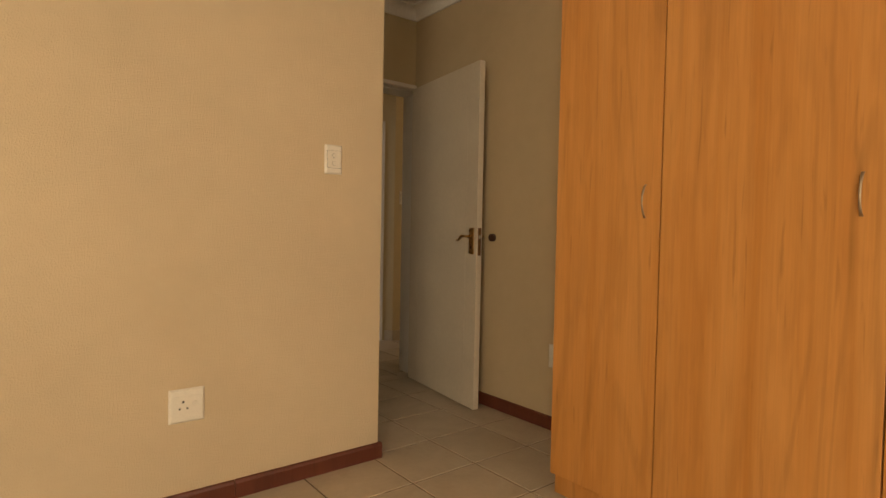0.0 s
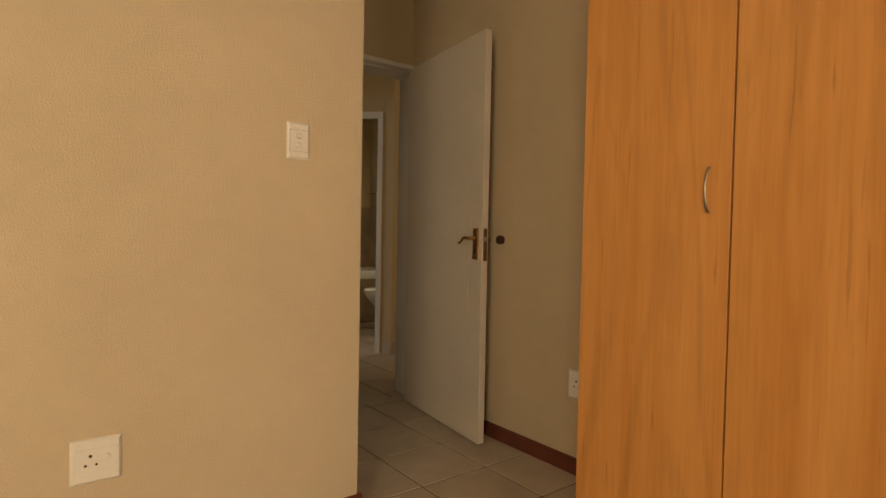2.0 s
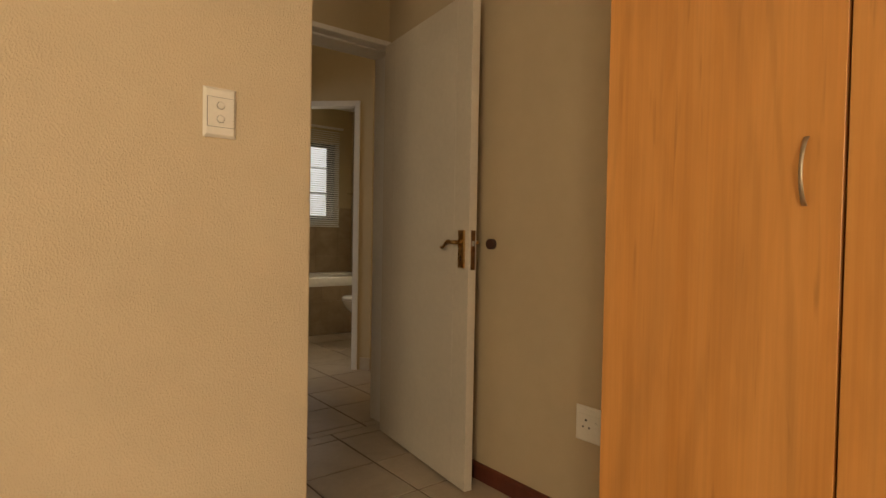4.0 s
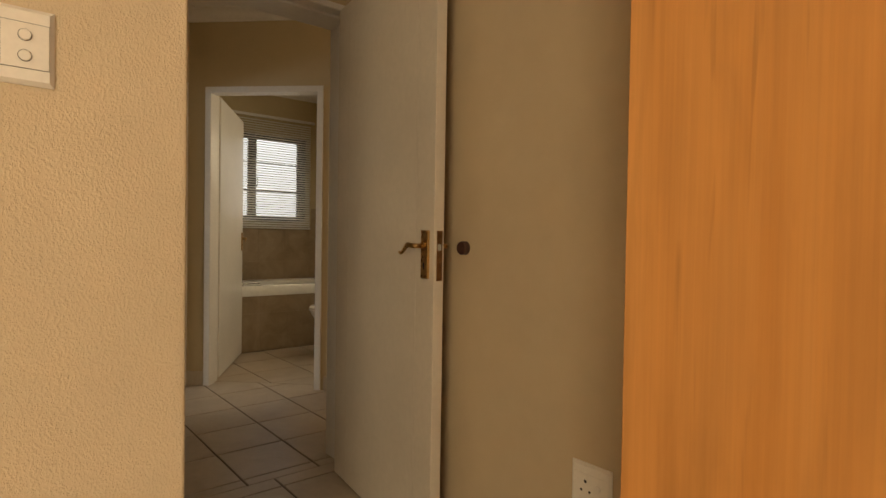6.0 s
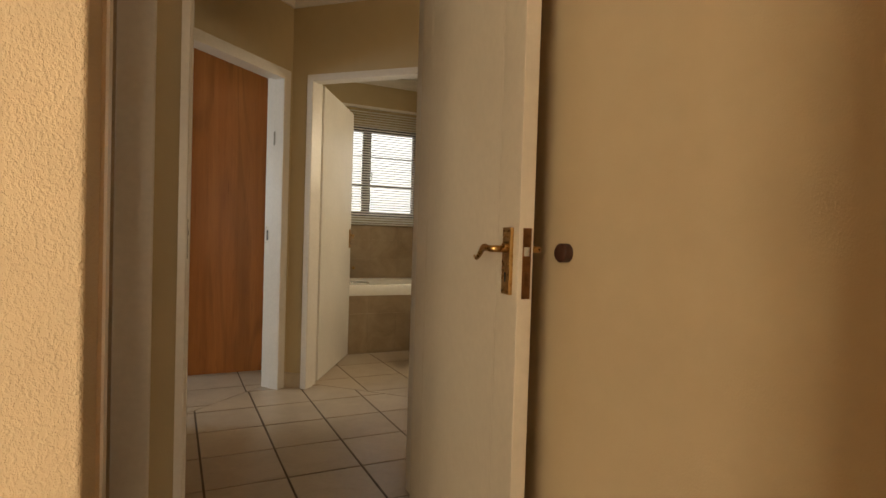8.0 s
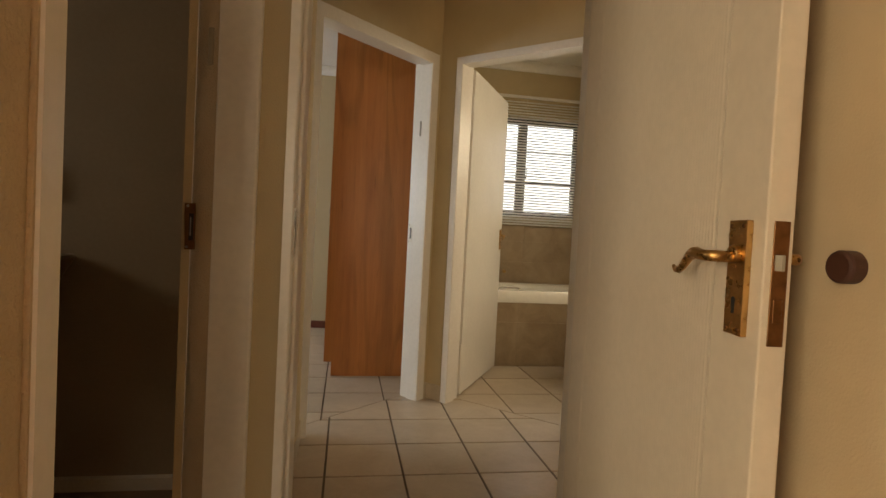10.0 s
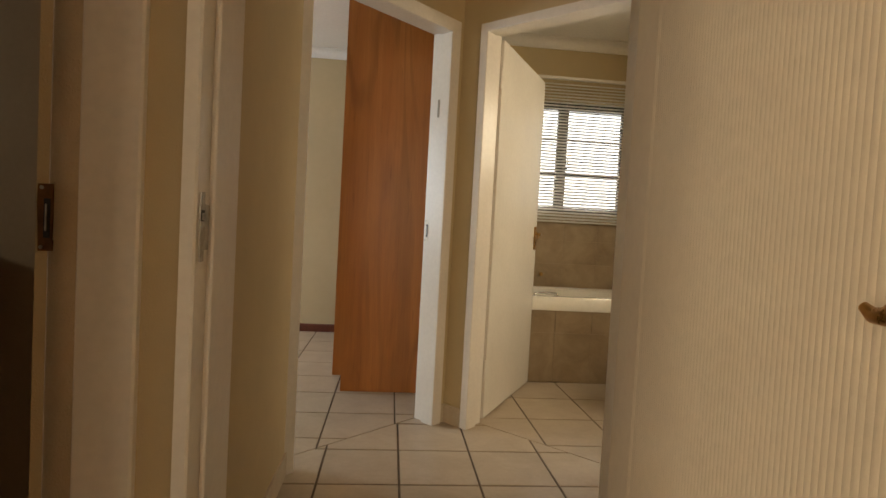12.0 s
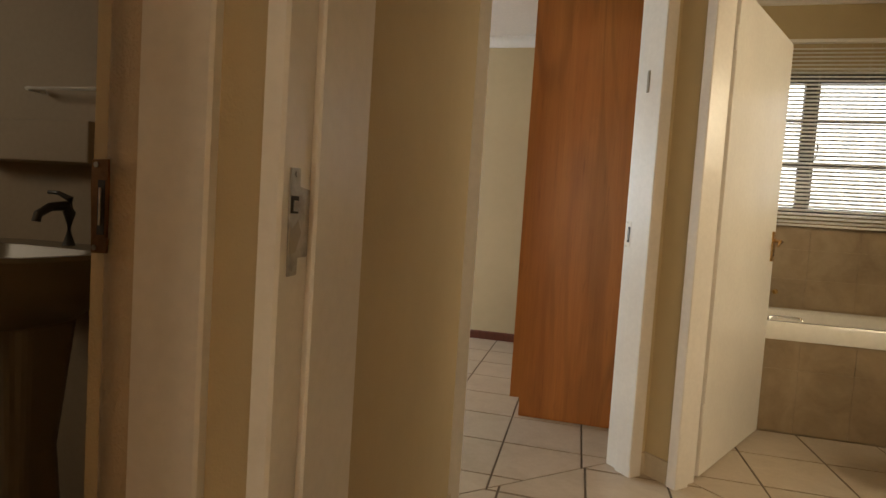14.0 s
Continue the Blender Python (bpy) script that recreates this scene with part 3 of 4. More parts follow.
def door_leaf(name, hinge, latch, label, height=2.03, fluted=True, thick=0.037, paint=M_LEAF):
    """A leaf whose seen face runs from hinge to latch: local x from hinge to latch, local -y out of the seen face."""
    d = Vector(latch) - Vector(hinge)
    width = d.length
    root = thing(name, pose(hinge[0], hinge[1], 0.01, 0, 0, math.degrees(math.atan2(d.y, d.x))), label, "door")
    st = 0.115
    if not fluted:
        part("panel", box(0, width, 0, thick, 0, height, 0.003), paint, root)
        return root, width
    part("stile", box(0, st, 0, thick, 0, height, 0.0025), paint, root)
    part("stile", box(width - st, width, 0, thick, 0, height, 0.0025), paint, root)
    part("top_rail", box(st, width - st, 0.0006, thick, height - st, height), paint, root)
    part("bottom_rail", box(st, width - st, 0.0006, thick, 0, 0.19), paint, root)
    x0, x1 = st + 0.0003, width - st - 0.0003
    n = int((x1 - x0 - 0.036) / 0.0088)
    pitch = (x1 - x0 - 0.036) / n
    prof = [(x0, thick - 0.004), (x0, 0.0004), (x0 + 0.004, 0.0006), (x0 + 0.006, 0.0014), (x0 + 0.009, 0.0014), (x0 + 0.012, 0.0006), (x0 + 0.018, 0.0010)]
    for i in range(n):
        xx = x0 + 0.018 + i * pitch
        prof += [(xx, 0.00105), (xx + pitch * 0.15, 0.00078), (xx + pitch * 0.4, 0.0006), (xx + pitch * 0.6, 0.0006), (xx + pitch * 0.85, 0.0008)]
    prof += [(x1 - 0.018, 0.0010), (x1 - 0.012, 0.0006), (x1 - 0.009, 0.0014), (x1 - 0.006, 0.0014), (x1 - 0.004, 0.0006), (x1, 0.0004), (x1, thick - 0.004)]
    part("fluted_panel", loft([[(x, y, 0.1902) for x, y in prof], [(x, y, height - st - 0.0002) for x, y in prof]]), paint, root, "white fluted door panel")
    return root, width


HINGE, LATCH = Vector((2.220, 3.152)), Vector((2.1145, 2.333))
leaf_bed, WID = door_leaf("open_door", HINGE, LATCH, "white painted fluted panel door standing open against the wall")
MIR = Matrix.Diagonal((-1, 1, 1, 1))
lever(leaf_bed, pose(WID - 0.047, 0, 1.026) @ MIR)
lever(leaf_bed, pose(WID - 0.047, 0.037, 1.026) @ Matrix.Diagonal((-1, -1, 1, 1)))
edge_plate = part("lock_faceplate", box(WID - 0.001, WID + 0.0015, 0.010, 0.031, 0.905, 1.065, 0.0006, 1), M_PLATE, leaf_bed, "dark bronze lock faceplate")
part("latch_bolt", loft([[(WID + 0.001, 0.013, z), (WID + 0.013, 0.015, z), (WID + 0.013, 0.019, z), (WID + 0.001, 0.027, z)] for z in (1.002, 1.022)]), M_STEEL2, edge_plate)
part("dead_bolt", box(WID + 0.001, WID + 0.003, 0.014, 0.026, 0.935, 0.965, 0.0006, 1), M_PLATE, edge_plate)
for z in (0.23, 1.0, 1.78):
    part("hinge", moved(disc(0.007, 0.1, 12, 0.001), pose(-0.008, 0.03, z)), M_LEAF, leaf_bed)

# ---- bathroom door leaf ----
leaf_bath, WIDB = door_leaf("bathroom_door", (2.343, 5.1155), (2.780, 5.877), "white glossy flush door standing open into the bathroom", 2.04, False, paint=M_WHITE)
lever(leaf_bath, pose(WIDB - 0.045, 0, 1.026) @ MIR)
for z in (0.22, 1.78):
    part("hinge", moved(disc(0.007, 0.1, 12, 0.001), pose(-0.009, 0.004, z)), M_WHITE, leaf_bath)



# ---- wardrobe by the nook ----
def bow_handle(parent, m, length=0.115):
    """A thin bowed pull; the door's face is local yz, the pull stands out to -x."""
    pts, rad = [], []
    for k in range(15):
        t = k / 14
        pts.append((-0.003 - 0.023 * math.sin(math.pi * t) ** 0.7, 0, (t - 0.5) * length))
        rad.append(0.0038 - 0.0012 * math.sin(math.pi * t))
    bm = bmesh.new()
    rings = []
    for (x, y, z), r in zip(pts, rad):
        rings.append([(x + r * 0.7 * math.cos(a), y + r * 1.2 * math.sin(a), z) for a in [2 * math.pi * i / 10 for i in range(10)]])
    merge(bm, loft(rings))
    return smooth(part("handle", moved(bm, m), M_NICKEL, parent, "brushed nickel bow handle"), 50)


def wardrobe(front, back, y0, y1, cuts, handles, material, name, label, door_z=0.088, plinth_in=0.03):
    """A built-in wardrobe facing -x; cuts: joints between the doors."""
    root = thing(name, pose(back, (y0 + y1) / 2, 0), label, "wardrobe")
    inv = root.matrix_world.inverted()
    part("body", moved(box(front + 0.021, back - 0.002, y0 + 0.001, y1 - 0.001, door_z - 0.006, CEIL - 0.003, 0.001, 1), inv), material, root)
    part("plinth", moved(box(front + plinth_in, back - 0.002, y0 + 0.002, y1 - 0.003, 0.001, door_z - 0.008, 0.001, 1), inv), material, root)
    edges = [y0, *cuts, y1]
    for a, c, h in zip(edges, edges[1:], handles):
        door = part("door", moved(box(front, front + 0.018, a + 0.0025, c - 0.0025, door_z, 2.3, 0.0012, 2), inv), material, root)
        if h is not None:
            bow_handle(door, inv @ pose(front, h, 1.169))
    part("top_panel", moved(box(front + 0.004, front + 0.02, y0 + 0.002, y1 - 0.002, 2.305, CEIL - 0.004, 0.001, 1), inv), material, root)
    return root


wardrobe(1.692, XB, -0.13, 1.392, [0.323, 0.945], [0.265, 0.388, 1.000], M_MAPLE, "wardrobe", "honey maple laminate wardrobe with nickel bow handles")


# ---- wall fittings ----
def cover_plate(name, place, label, w, h, material=M_PLASTIC):
    """A bevelled cover plate; its back on the wall, local -y out of it."""
    root = thing(name, place, label, "socket" if "socket" in name else "light switch")
    bev = 0.007
    rings = [[(sx * (w / 2 - i), -d, sz * (h / 2 - i)) for sx, sz in ((-1, -1), (1, -1), (1, 1), (-1, 1))] for i, d in ((0, 0), (0, 0.003), (bev, 0.0095))]
    part("cover", loft(rings), material, root)
    return root


def light_switch(place, label):
    root = cover_plate("light_switch", place, label, 0.080, 0.124)
    # Near-black sheet painted in as the shade round the rocker plate.
    part("shadow_gap", box(-0.0325, 0.0325, -0.0102, -0.009, -0.037, 0.037), M_DARK, root)
    face = part("rocker_plate", box(-0.0312, 0.0322, -0.0112, -0.0092, -0.0362, 0.0362, 0.0006, 1), M_PLASTIC, root)
    for z in (0.0165, -0.0165):
        part("button_gap_shade", moved(disc(0.0096, 0.0012, 24), pose(0, -0.0107, z, 90)), M_DARK, face)
        part("button", moved(disc(0.0088, 0.0045, 24, 0.0015), pose(0, -0.0107, z, 90)), M_PLASTIC, face)
    return root


def wall_socket(place, label):
    root = cover_plate("wall_socket", place, label, 0.124, 0.124)
    face = part("socket_plate", box(-0.052, 0.053, -0.0112, -0.009, -0.044, 0.036, 0.0008, 1), M_PLASTIC, root)
    for x, z, r in ((-0.014, 0.016, 0.0044), (-0.026, -0.009, 0.0036), (0.0, -0.009, 0.0036)):
        # Pin holes are near-black discs, shade without depth.
        part("pin_hole", moved(disc(r, 0.0008, 16), pose(x, -0.011, z, 90)), M_DARK, face)
    part("rocker", moved(disc(0.0085, 0.005, 20, 0.0015), pose(0.026, -0.0108, 0.008, 90)), M_PLASTIC, face)
    return root


light_switch(pose(1.073, YA - 0.0004, 1.35), "ivory plastic double light switch on the stippled wall")
wall_socket(pose(0.492, YA - 0.0004, 0.396), "ivory plastic three-pin wall socket above the skirting")
wall_socket(pose(XB - 0.0004, 1.833, 0.396, 0, 0, -90), "ivory plastic three-pin wall socket beside the wardrobe")

light_switch(pose(2.965, R.y - 0.0004, 1.362), "ivory plastic light switch on the passage wall")

stop = thing("door_stop", pose(XB, 2.350, 1.020, 0, -90, 0), "dark brown round rubber door stop screwed to wall", "door stop")
part("base", disc(0.0225, 0.024, 32, 0.005), M_RUBBER, stop)
part("screw", moved(disc(0.006, 0.002, 14, 0.0006), pose(0.004, 0, 0.0215)), M_PLATE, stop)

# ---- second bedroom's wardrobe ----
w2 = thing("wardrobe", pose(1.85, 6.3, 0), "cherry brown laminate wardrobe seen from its side", "wardrobe")
inv = w2.matrix_world.inverted()
side = [(1.478, 0.10), (1.478, 2.45), (2.218, 2.45), (2.218, 0.002), (1.53, 0.002), (1.53, 0.10)]
part("side_panel", moved(loft([[(x, y, z) for x, z in side] for y in (5.575, 5.593)]), inv), M_CHERRY, w2)
part("body", moved(box(1.50, 2.218, 5.594, 7.0, 0.105, 2.448, 0.001, 1), inv), M_CHERRY, w2)
part("plinth", moved(box(1.534, 2.218, 5.594, 7.0, 0.002, 0.10, 0.001, 1), inv), M_CHERRY, w2)
for y0, y1, h in ((5.596, 6.29, 6.23), (6.294, 6.998, 6.35)):
    door = part("door", moved(box(1.478, 1.497, y0, y1, 0.105, 2.448, 0.0012, 1), inv), M_CHERRY, w2)
    bow_handle(door, inv @ pose(1.478, h, 1.15))

# ---- bathroom window and blind ----
win = thing("window_1", pose(0, 0, 0), "bronze framed bathroom window above the bath", "window", kind="structure")
fy0, fy1 = BY + 0.10, BY + 0.14
for x0, x1, z0, z1 in ((WX0, WX0 + 0.055, WZ0, WZ1), (WX1 - 0.095, WX1, WZ0, WZ1), (WX0 + 0.055, WX1 - 0.095, WZ0, WZ0 + 0.055), (WX0 + 0.055, WX1 - 0.095, WZ1 - 0.055, WZ1), (3.135, 3.22, WZ0 + 0.055, WZ1 - 0.055)):
    part("window_frame", box(x0, x1, fy0, fy1, z0, z1, 0.003, 1), M_BRONZE, win)
for x0, x1 in ((WX0 + 0.055, 3.135), (3.22, WX1 - 0.095)):
    for z in (1.535, 1.822):
        part("glazing_bar", box(x0, x1, fy0 + 0.008, fy1 - 0.008, z - 0.009, z + 0.009, 0.002, 1), M_BRONZE, win)
    for z0, z1 in ((WZ0 + 0.055, 1.526), (1.544, 1.813), (1.831, WZ1 - 0.055)):
        pane = part("pane", box(x0, x1, fy0 + 0.018, fy0 + 0.022, z0, z1), M_GLASS, win)
        pane.visible_shadow = False
part("window_catch", moved(tube([(0, 0, 0), (0, -0.02, 0.01), (0, -0.025, 0.05), (0, -0.02, 0.09)], 0.006, 8), pose(3.225, fy0, 1.58)), M_BRONZE, win)
structure("window_sill", slab(rect(WX0 + 0.001, WX1 - 0.001, BY - 0.004, fy0 - 0.001), WZ0 + 0.0005, WZ0 + 0.012), M_MARBLE, "beige tiled window sill", "window sill")
out = structure("backdrop", slab(rect(0.5, 6.5, 10.0, 10.02), -1.5, 5.5), M_OUTSIDE, "bright overexposed distance outside", "backdrop")

blind = thing("venetian_blind", pose(3.155, BY - 0.03, 1.13), "white aluminium venetian blind, lowered with open slats", "blind")
BX0, BX1 = -0.62, 0.615
part("headrail", box(BX0 - 0.03, BX1 + 0.04, -0.018, 0.016, 1.148, 1.170, 0.002, 1), M_SLAT, blind)
def slat_mesh():
    pts = []
    for k in range(7):
        t = k / 6 - 0.5
        pts.append((t * 0.027, 0.0024 * (1 - (2 * t) ** 2)))
    ring = [(y, z) for y, z in pts] + [(y, z - 0.0004) for y, z in reversed(pts)]
    return moved(loft([[(x, y, z) for y, z in ring] for x in (BX0 + 0.004, BX1 - 0.004)]), pose(0, 0, 0, 38))
first = None
for i in range(45):
    z = 0.030 + i * 0.0246
    if first is None:
        first = part("slat", slat_mesh(), M_SLAT, blind)
        first.location.z = z
    else:
        o = new("slat", first.data)
        o.parent = blind
        o.location.z = z
part("bottom_rail", box(BX0, BX1, -0.013, 0.013, 0.0, 0.014, 0.003, 1), M_SLAT, blind)
for x in (-0.45, 0.0, 0.27, 0.5):
    part("ladder_cord", box(x - 0.0008, x + 0.0008, -0.0142, -0.0130, 0.01, 1.15), M_SLAT, blind)
part("tilt_wand", moved(tube([(0, 0, 0), (0, 0, -0.55)], 0.004, 8), pose(-0.52, -0.024, 1.14)), M_SLAT, blind)
# ---- bath ----
tub = thing("bathtub", pose(3.125, 6.25, 0), "white enamel bathtub built in behind a tiled panel", "bathtub")
TX, TY = 0.823, 0.355
rings = [rounded(0, 0, TX, TY, 0.02, 0.505), rounded(0, 0, TX, TY, 0.025, 0.590), rounded(0, 0, TX - 0.008, TY - 0.008, 0.03, 0.600),
         rounded(0, 0.0, TX - 0.06, TY - 0.055, 0.10, 0.600), rounded(0, 0.0, TX - 0.085, TY - 0.075, 0.12, 0.585), rounded(0, 0, TX - 0.14, TY - 0.115, 0.15, 0.40),
         rounded(0, 0, TX - 0.22, TY - 0.15, 0.15, 0.24), rounded(0, 0, TX - 0.3, TY - 0.2, 0.14, 0.215)]
smooth(part("shell", loft(rings), M_PORCELAIN, tub), 40)
smooth(part("grab_handle", moved(tube([(-0.085, 0, 0), (-0.08, 0.006, 0.014), (-0.06, 0.01, 0.021), (0, 0.012, 0.023), (0.06, 0.01, 0.021), (0.08, 0.006, 0.014), (0.085, 0, 0)], 0.0075, 10), pose(-0.20, -TY + 0.158, 0.585)), M_CHROME, tub, "chrome grab handle"), 50)
panel = structure("bath_panel", slab(rect(2.36, BX, 5.905, 5.93), 0, 0.505), M_TGROUT, "beige marble tiled bath panel", "bath panel")
smooth(structure("overflow_knob", moved(disc(0.016, 0.02, 18, 0.004), pose(3.03, BY - 0.011, 0.70, 90)), M_BRASS, "small round tarnished wall fitting", "fitting"), 50)

# ---- toilet ----
toilet = thing("toilet", pose(BX + 0.052, 5.38, 0), "white ceramic toilet with closed lid beside the bath", "toilet")


def oval(cx, rx, ry, z, n=32, egg=0.12):
    return [(cx + rx * math.cos(t), ry * math.sin(t) * (1 - egg * -math.cos(t) * -1), z) for t in [2 * math.pi * i / n for i in range(n)]]


bowl = [oval(-0.46, 0.145, 0.105, 0.0), oval(-0.46, 0.14, 0.10, 0.06), oval(-0.47, 0.135, 0.095, 0.16), oval(-0.50, 0.17, 0.125, 0.25), oval(-0.53, 0.225, 0.165, 0.33), oval(-0.545, 0.245, 0.18, 0.385), oval(-0.545, 0.243, 0.178, 0.40)]
smooth(part("bowl", loft(bowl), M_PORCELAIN, toilet), 60)
smooth(part("seat", loft([oval(-0.55, 0.25, 0.185, 0.402), oval(-0.55, 0.255, 0.19, 0.41), oval(-0.55, 0.25, 0.185, 0.42)]), M_PORCELAIN, toilet), 60)
smooth(part("lid", loft([oval(-0.55, 0.25, 0.185, 0.423), oval(-0.55, 0.254, 0.188, 0.432), oval(-0.55, 0.24, 0.175, 0.445), oval(-0.55, 0.1, 0.07, 0.45)]), M_PORCELAIN, toilet), 60)
cis = part("cistern", box(-0.20, -0.066, -0.19, 0.19, 0.40, 0.76, 0.02, 3), M_PORCELAIN, toilet)
part("cistern_lid", box(-0.212, -0.062, -0.2, 0.2, 0.762, 0.79, 0.008, 2), M_PORCELAIN, toilet)
part("flush_lever", moved(tube([(0, 0, 0), (-0.02, 0, 0), (-0.024, 0.03, -0.004), (-0.024, 0.07, -0.008)], 0.006, 8), pose(-0.2, -0.13, 0.69)), M_CHROME, toilet, "chrome flush lever")
part("outlet", box(-0.33, -0.066, -0.07, 0.07, 0.08, 0.395, 0.03, 3), M_PORCELAIN, toilet)

bath_rail = thing("towel_rail", pose(BX - 0.011, 6.46, 1.535), "short chrome towel rail on the bathroom wall", "towel rail")
part("rail", tube([(-0.06, -0.14, 0), (-0.06, 0.12, 0)], 0.008, 10), M_CHROME, bath_rail)
for y in (-0.13, 0.11):
    part("bracket", box(-0.066, 0.0, y - 0.010, y + 0.010, -0.010, 0.010, 0.003, 2), M_CHROME, bath_rail)

# ---- ensuite ----
basin = thing("basin", pose(0.37, 3.95, 0), "ceramic basin with a tap, coloured dark for the unlit ensuite", "basin")
rings = [rounded(0, -0.23, 0.13, 0.11, 0.06, 0.70), rounded(0, -0.24, 0.25, 0.2, 0.1, 0.80), rounded(0, -0.235, 0.285, 0.23, 0.1, 0.88), rounded(0, -0.235, 0.28, 0.225, 0.1, 0.89),
         rounded(0, -0.27, 0.22, 0.15, 0.1, 0.885), rounded(0, -0.27, 0.17, 0.11, 0.08, 0.80), rounded(0, -0.27, 0.05, 0.04, 0.03, 0.77)]
smooth(part("bowl", loft(rings), M_BASIN, basin), 40)
part("pedestal", loft([rounded(0, -0.2, 0.10, 0.09, 0.05, 0.004), rounded(0, -0.2, 0.08, 0.07, 0.04, 0.35), rounded(0, -0.2, 0.11, 0.1, 0.05, 0.705)]), M_BASIN, basin)
# The tap's dark paint gives its silhouette in the unlit room.
tap = part("tap", tube([(0, -0.06, 0.885), (0, -0.06, 0.98), (0, -0.075, 1.0), (0, -0.12, 0.995), (0, -0.155, 0.975), (0, -0.16, 0.955)], [0.018, 0.016, 0.015, 0.012, 0.011, 0.011], 12), M_BRONZE, basin, "metal mixer tap, coloured dark as a silhouette")
part("tap_lever", tube([(0, -0.06, 0.985), (0, -0.06, 1.02), (-0.03, -0.07, 1.035), (-0.06, -0.075, 1.035)], [0.012, 0.01, 0.006, 0.005], 10), M_BRONZE, tap)
# Added box in the wall's colour, in place of a pale patch.
patch_root = thing("patch_box", pose(0.27, 3.95, 1.12), "added box above the ensuite basin, stands in for a pale patch", "shelf")
part("patch_face", box(-0.28, 0.2, -0.10, -0.002, 0, 0.115, 0.004, 2), M_ENS, patch_root)
shelf = thing("towel_rail", pose(0.35, 3.942, 1.33), "thin white rail in the ensuite", "towel rail")
part("rail", moved(tube([(-0.15, -0.05, 0), (0.12, -0.05, 0)], 0.005, 8), Matrix()), M_SLAT, shelf)
for x in (-0.14, 0.11):
    part("bracket", box(x - 0.006, x + 0.006, -0.052, -0.001, -0.006, 0.006, 0.001, 1), M_SLAT, shelf)
ewin = thing("window_2", pose(0, 0, 0), "small ensuite window with a lowered blind", "window", kind="structure")
for y0, y1, z0, z1 in ((2.45, 2.49, 1.35, 2.05), (3.01, 3.05, 1.35, 2.05), (2.49, 3.01, 1.35, 1.39), (2.49, 3.01, 2.01, 2.05)):
    part("window_frame", box(-1.12, -1.08, y0, y1, z0, z1, 0.002, 1), M_BRONZE, ewin)
part("pane", box(-1.105, -1.10, 2.49, 3.01, 1.39, 2.01), M_DUSK, ewin, "frosted pane with dim daylight")

# unseen windows: 3 and 4 light the bedrooms, 5 to 7 only add light
for nm, place, y0, y1, z0, z1 in (("window_3", pose(-2.33, 0, 0), -2.2, -0.8, 0.82, 2.18), ("window_4", pose(-2.03, 0, 0), 5.1, 6.9, 0.9, 2.1), ("added_window_5", pose(3.25, 1.125, 0, 0, 0, -90), -0.5, 0.5, 0.6, 2.3),
                                  ("added_window_6", pose(4.03, 0, 0), 4.55, 5.45, 1.46, 2.1), ("added_window_7", pose(0.85, -3.08, 0, 0, 0, -90), -0.7, 0.7, 0.82, 2.18)):
    wroot = thing(nm, place, "unseen bronze framed window that lights the room", "window", kind="structure")
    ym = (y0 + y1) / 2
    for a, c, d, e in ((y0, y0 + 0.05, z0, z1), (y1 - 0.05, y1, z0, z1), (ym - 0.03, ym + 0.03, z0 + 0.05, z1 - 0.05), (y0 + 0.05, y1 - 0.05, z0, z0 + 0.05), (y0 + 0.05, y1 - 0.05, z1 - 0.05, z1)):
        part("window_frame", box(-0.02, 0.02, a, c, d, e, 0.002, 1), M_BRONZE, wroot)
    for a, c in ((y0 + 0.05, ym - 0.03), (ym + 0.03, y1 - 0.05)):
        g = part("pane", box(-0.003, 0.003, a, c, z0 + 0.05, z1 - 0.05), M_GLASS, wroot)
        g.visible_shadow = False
structure("ground", slab(rect(-400, 400, -400, 400), -0.6, -0.45), M_TGROUT, "bare dusty ground outside the house", "ground")


# ---- tiles ----
def clipped(poly, planes):
    """Cut a convex polygon by half planes (point, kept side)."""
    for p, n in planes:
        outp = []
        for i in range(len(poly)):
            a, c = Vector(poly[i]), Vector(poly[(i + 1) % len(poly)])
            da, dc = (a - p).dot(n), (c - p).dot(n)
            if da >= 0:
                outp.append(a)
            if da * dc < 0:
                outp.append(a + (c - a) * (da / (da - dc)))
        poly = outp
        if len(poly) < 3:
            return []
    return poly


def tile_piece(poly, thick):
    """A tile with eased edges; polygon in its own plane, top at 0."""
    cx = sum(p[0] for p in poly) / len(poly)
    cy = sum(p[1] for p in poly) / len(poly)
    lo = [(p[0], p[1], -thick) for p in poly]
    hi = [(p[0], p[1], -0.0012) for p in poly]
    reach = max(math.hypot(p[0] - cx, p[1] - cy) for p in poly)
    k = 1 - 0.0016 / max(reach, 0.01)
    top = [(cx + (p[0] - cx) * k, cy + (p[1] - cy) * k, 0) for p in poly]
    return loft([lo, hi, top])


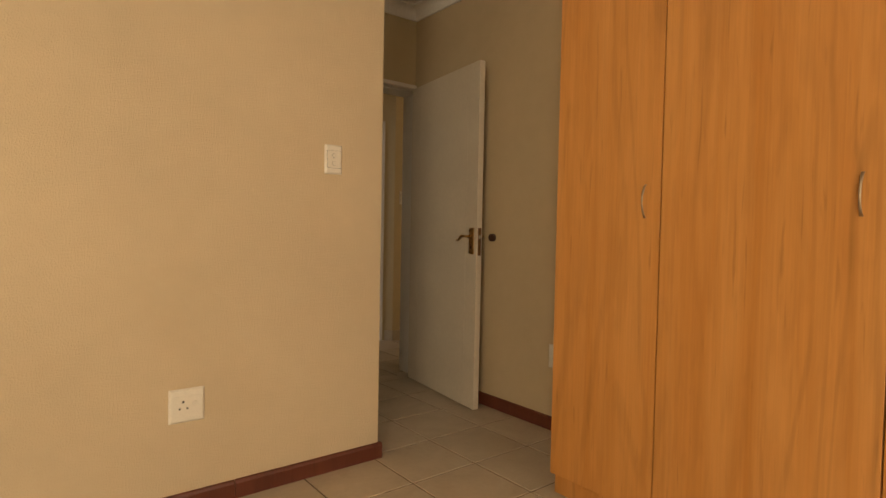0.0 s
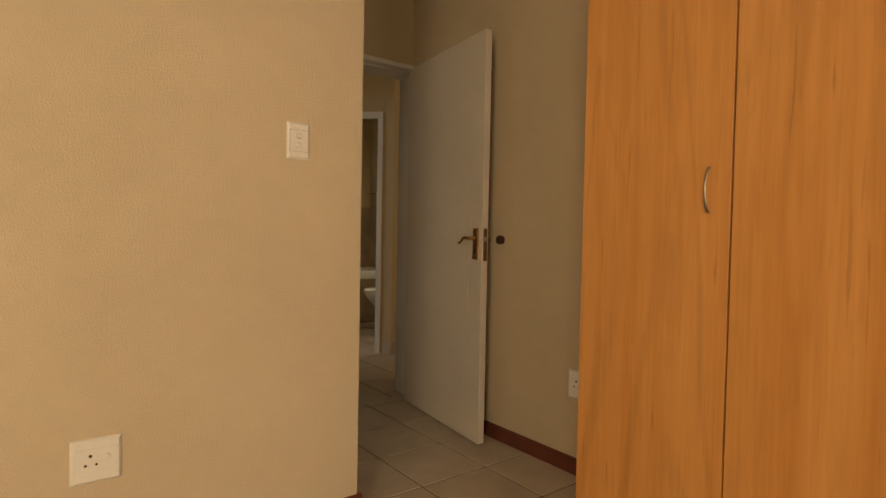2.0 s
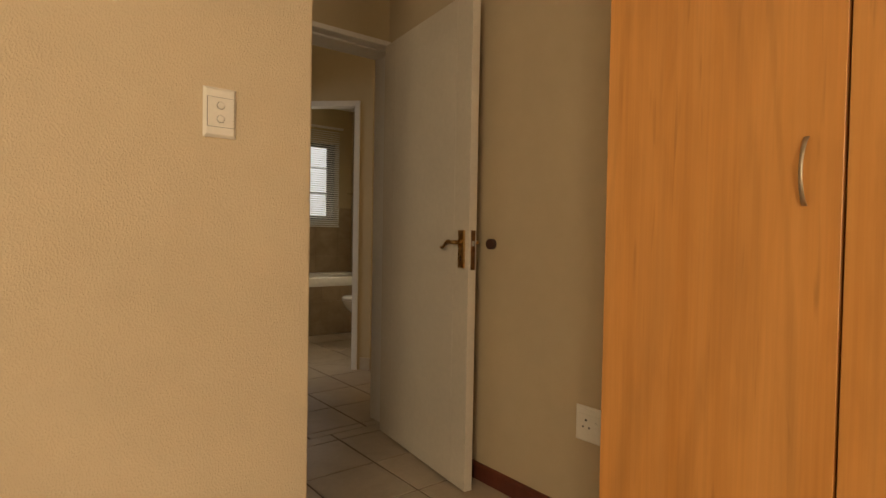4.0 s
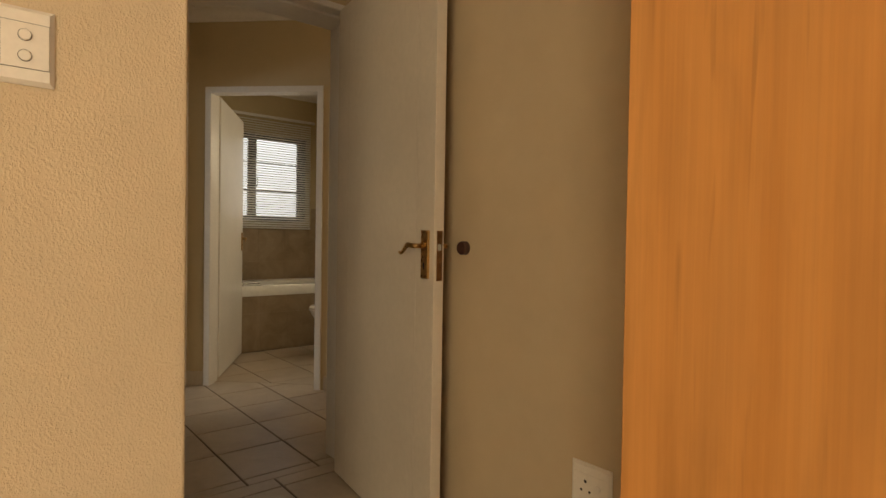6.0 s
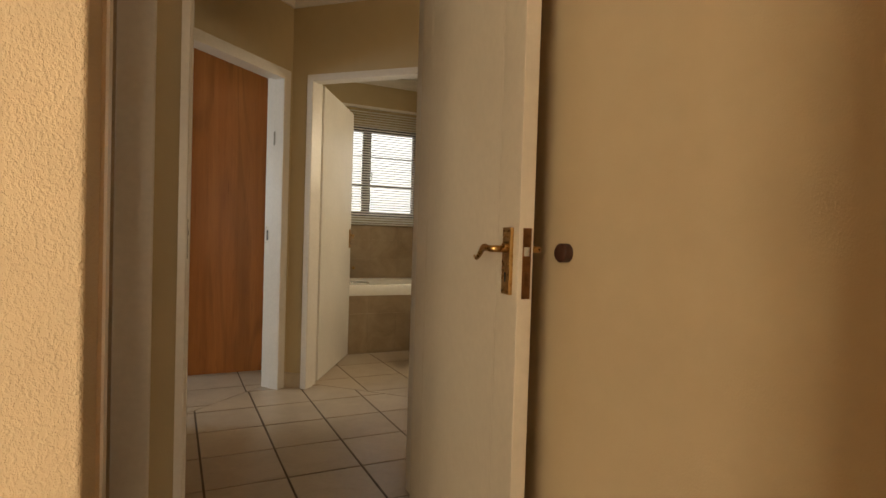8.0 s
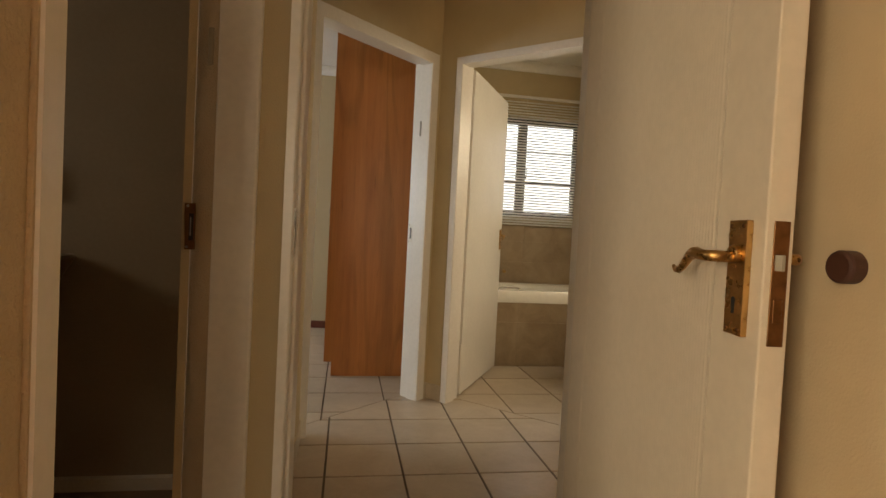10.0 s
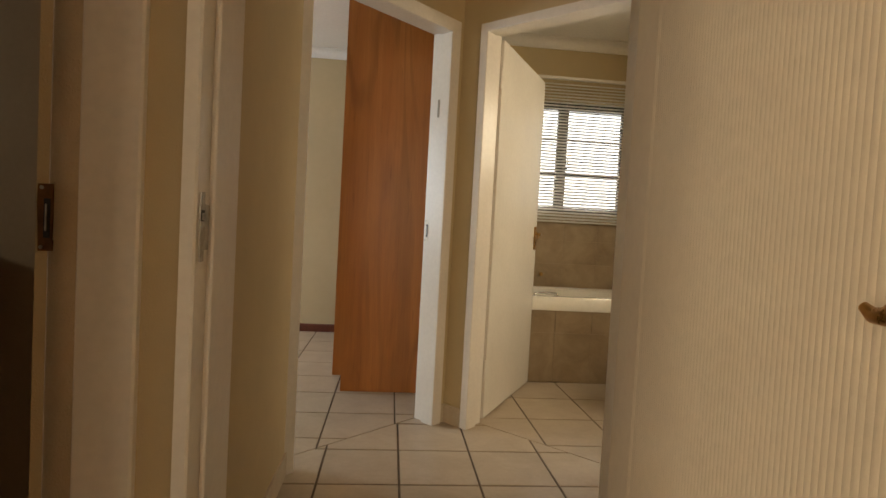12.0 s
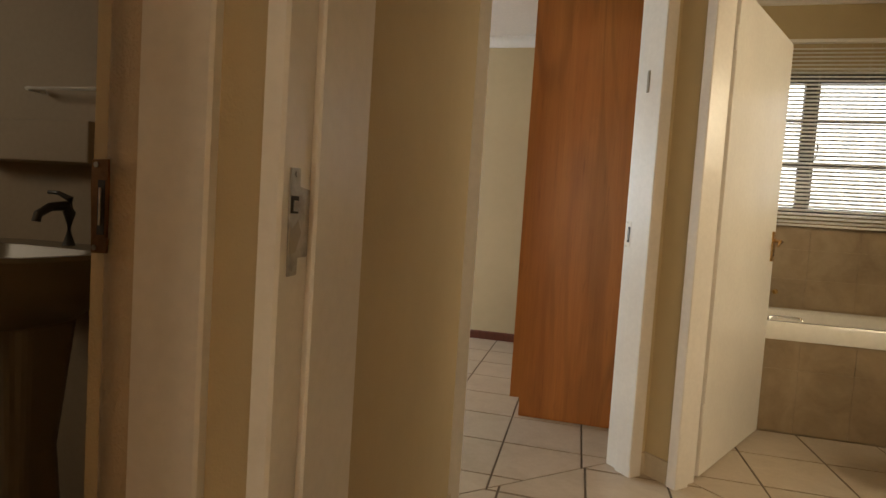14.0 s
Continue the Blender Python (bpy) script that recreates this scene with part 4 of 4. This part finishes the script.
def tiled(floor, x0, y0, pitch, area, planes, joint=0.009, px=None):
    px = px or pitch
    rng = random.Random(7)
    whole = None
    i0, i1 = math.floor((area[0] - x0) / px), math.ceil((area[1] - x0) / px)
    j0, j1 = math.floor((area[2] - y0) / pitch), math.ceil((area[3] - y0) / pitch)
    h = joint / 2
    for i in range(i0, i1):
        for j in range(j0, j1):
            ax, ay = x0 + i * px, y0 + j * pitch
            cell = [(ax + h, ay + h), (ax + px - h, ay + h), (ax + px - h, ay + pitch - h), (ax + h, ay + pitch - h)]
            cut = clipped([Vector(c) for c in cell], planes)
            if not cut:
                continue
            area2 = abs(sum(cut[k].x * cut[(k + 1) % len(cut)].y - cut[(k + 1) % len(cut)].x * cut[k].y for k in range(len(cut)))) / 2
            if area2 < 0.0006:
                continue
            if len(cut) == 4 and abs(area2 - (px - joint) * (pitch - joint)) < 1e-5:
                if whole is None:
                    ob = part("tile", tile_piece([(h, h), (px - h, h), (px - h, pitch - h), (h, pitch - h)], 0.006), M_TILE, floor)
                    whole = ob.data
                else:
                    ob = new("tile", whole)
                    ob.parent = floor
                ob.location = (ax, ay, rng.uniform(-0.0005, 0.0))
            else:
                part("tile", tile_piece([tuple(c) for c in cut], 0.006), M_TILE, floor)


J = 0.003
tiled(FLOOR_BED, 1.646, 1.792, 0.345, (-2.25, 2.30, -3.0, YT), [(Vector((0, YT - J)), Vector((0, -1))), (Vector((2.30, 0)), Vector((-1, 0)))])
hall_planes = [(Vector((0, YT + J)), Vector((0, 1))), (Vector((1.36, 0)), Vector((1, 0))), (T3 - UN * J, -UN), (T4 - VN * J, -VN)]
tiled(FLOOR_HALL, 2.206 - 0.329 * 3, 3.672 - 0.342 * 2, 0.342, (1.36, 4.85, YT, 5.4), hall_planes, px=0.329, joint=0.010)
tiled(FLOOR_TWO, 1.503, 5.185, 0.36, (-1.95, 2.25, 4.5, 7.41), [(T3 + UN * J, UN), (Vector((2.23, 0)), Vector((-1, 0)))])
tiled(FLOOR_BATH, 2.603, 5.157, 0.375, (2.2, BX, 4.4, 5.92), [(T4 + VN * J, VN), (Vector((0, 5.902)), Vector((0, -1))), (Vector((2.2, 0)), Vector((1, 0)))])


def wall_tiles(parent, m, u0, u1, v0, v1, pu, pv, joint=0.0006, holes=()):
    """Glazed wall tiles in local xz, out along local -y."""
    nu, nv = math.ceil((u1 - u0) / pu - 1e-6), math.ceil((v1 - v0) / pv - 1e-6)
    h = joint / 2
    shared = {}
    for i in range(nu):
        for j in range(nv):
            a, c = u0 + i * pu, min(u0 + (i + 1) * pu, u1)
            d, e = v0 + j * pv, min(v0 + (j + 1) * pv, v1)
            if any(a < q[1] - 1e-3 and c > q[0] + 1e-3 and d < q[3] - 1e-3 and e > q[2] + 1e-3 for q in holes):
                continue
            key = (round(c - a, 4), round(e - d, 4))
            if key not in shared:
                o = part("tile", tile_piece([(h, h), (c - a - h, h), (c - a - h, e - d - h), (h, e - d - h)], 0.005), M_MARBLE, parent)
                shared[key] = o.data
            else:
                o = new("tile", shared[key])
                o.parent = parent
            o.matrix_local = m @ pose(a, 0, d, 90)


bath_wall = bpy.data.objects["wall_bath_north"]
wall_tiles(bath_wall, pose(0, BY - 0.005, 0), 2.36, BX, 0.60, 1.17, 0.282, 0.19)
wall_tiles(bath_wall, pose(0, BY - 0.005, 0), WX1 + 0.02, BX, 1.17, 1.36, 0.145, 0.19)
wall_tiles(panel, pose(0, 5.900, 0), 2.432, BX, 0.008, 0.505, 0.262, 0.34)
wall_tiles(bpy.data.objects["wall_bath_east"], pose(BX - 0.005, 0, 0, 0, 0, -90), -5.9, -4.6, 0.0, 1.36, 0.26, 0.194)
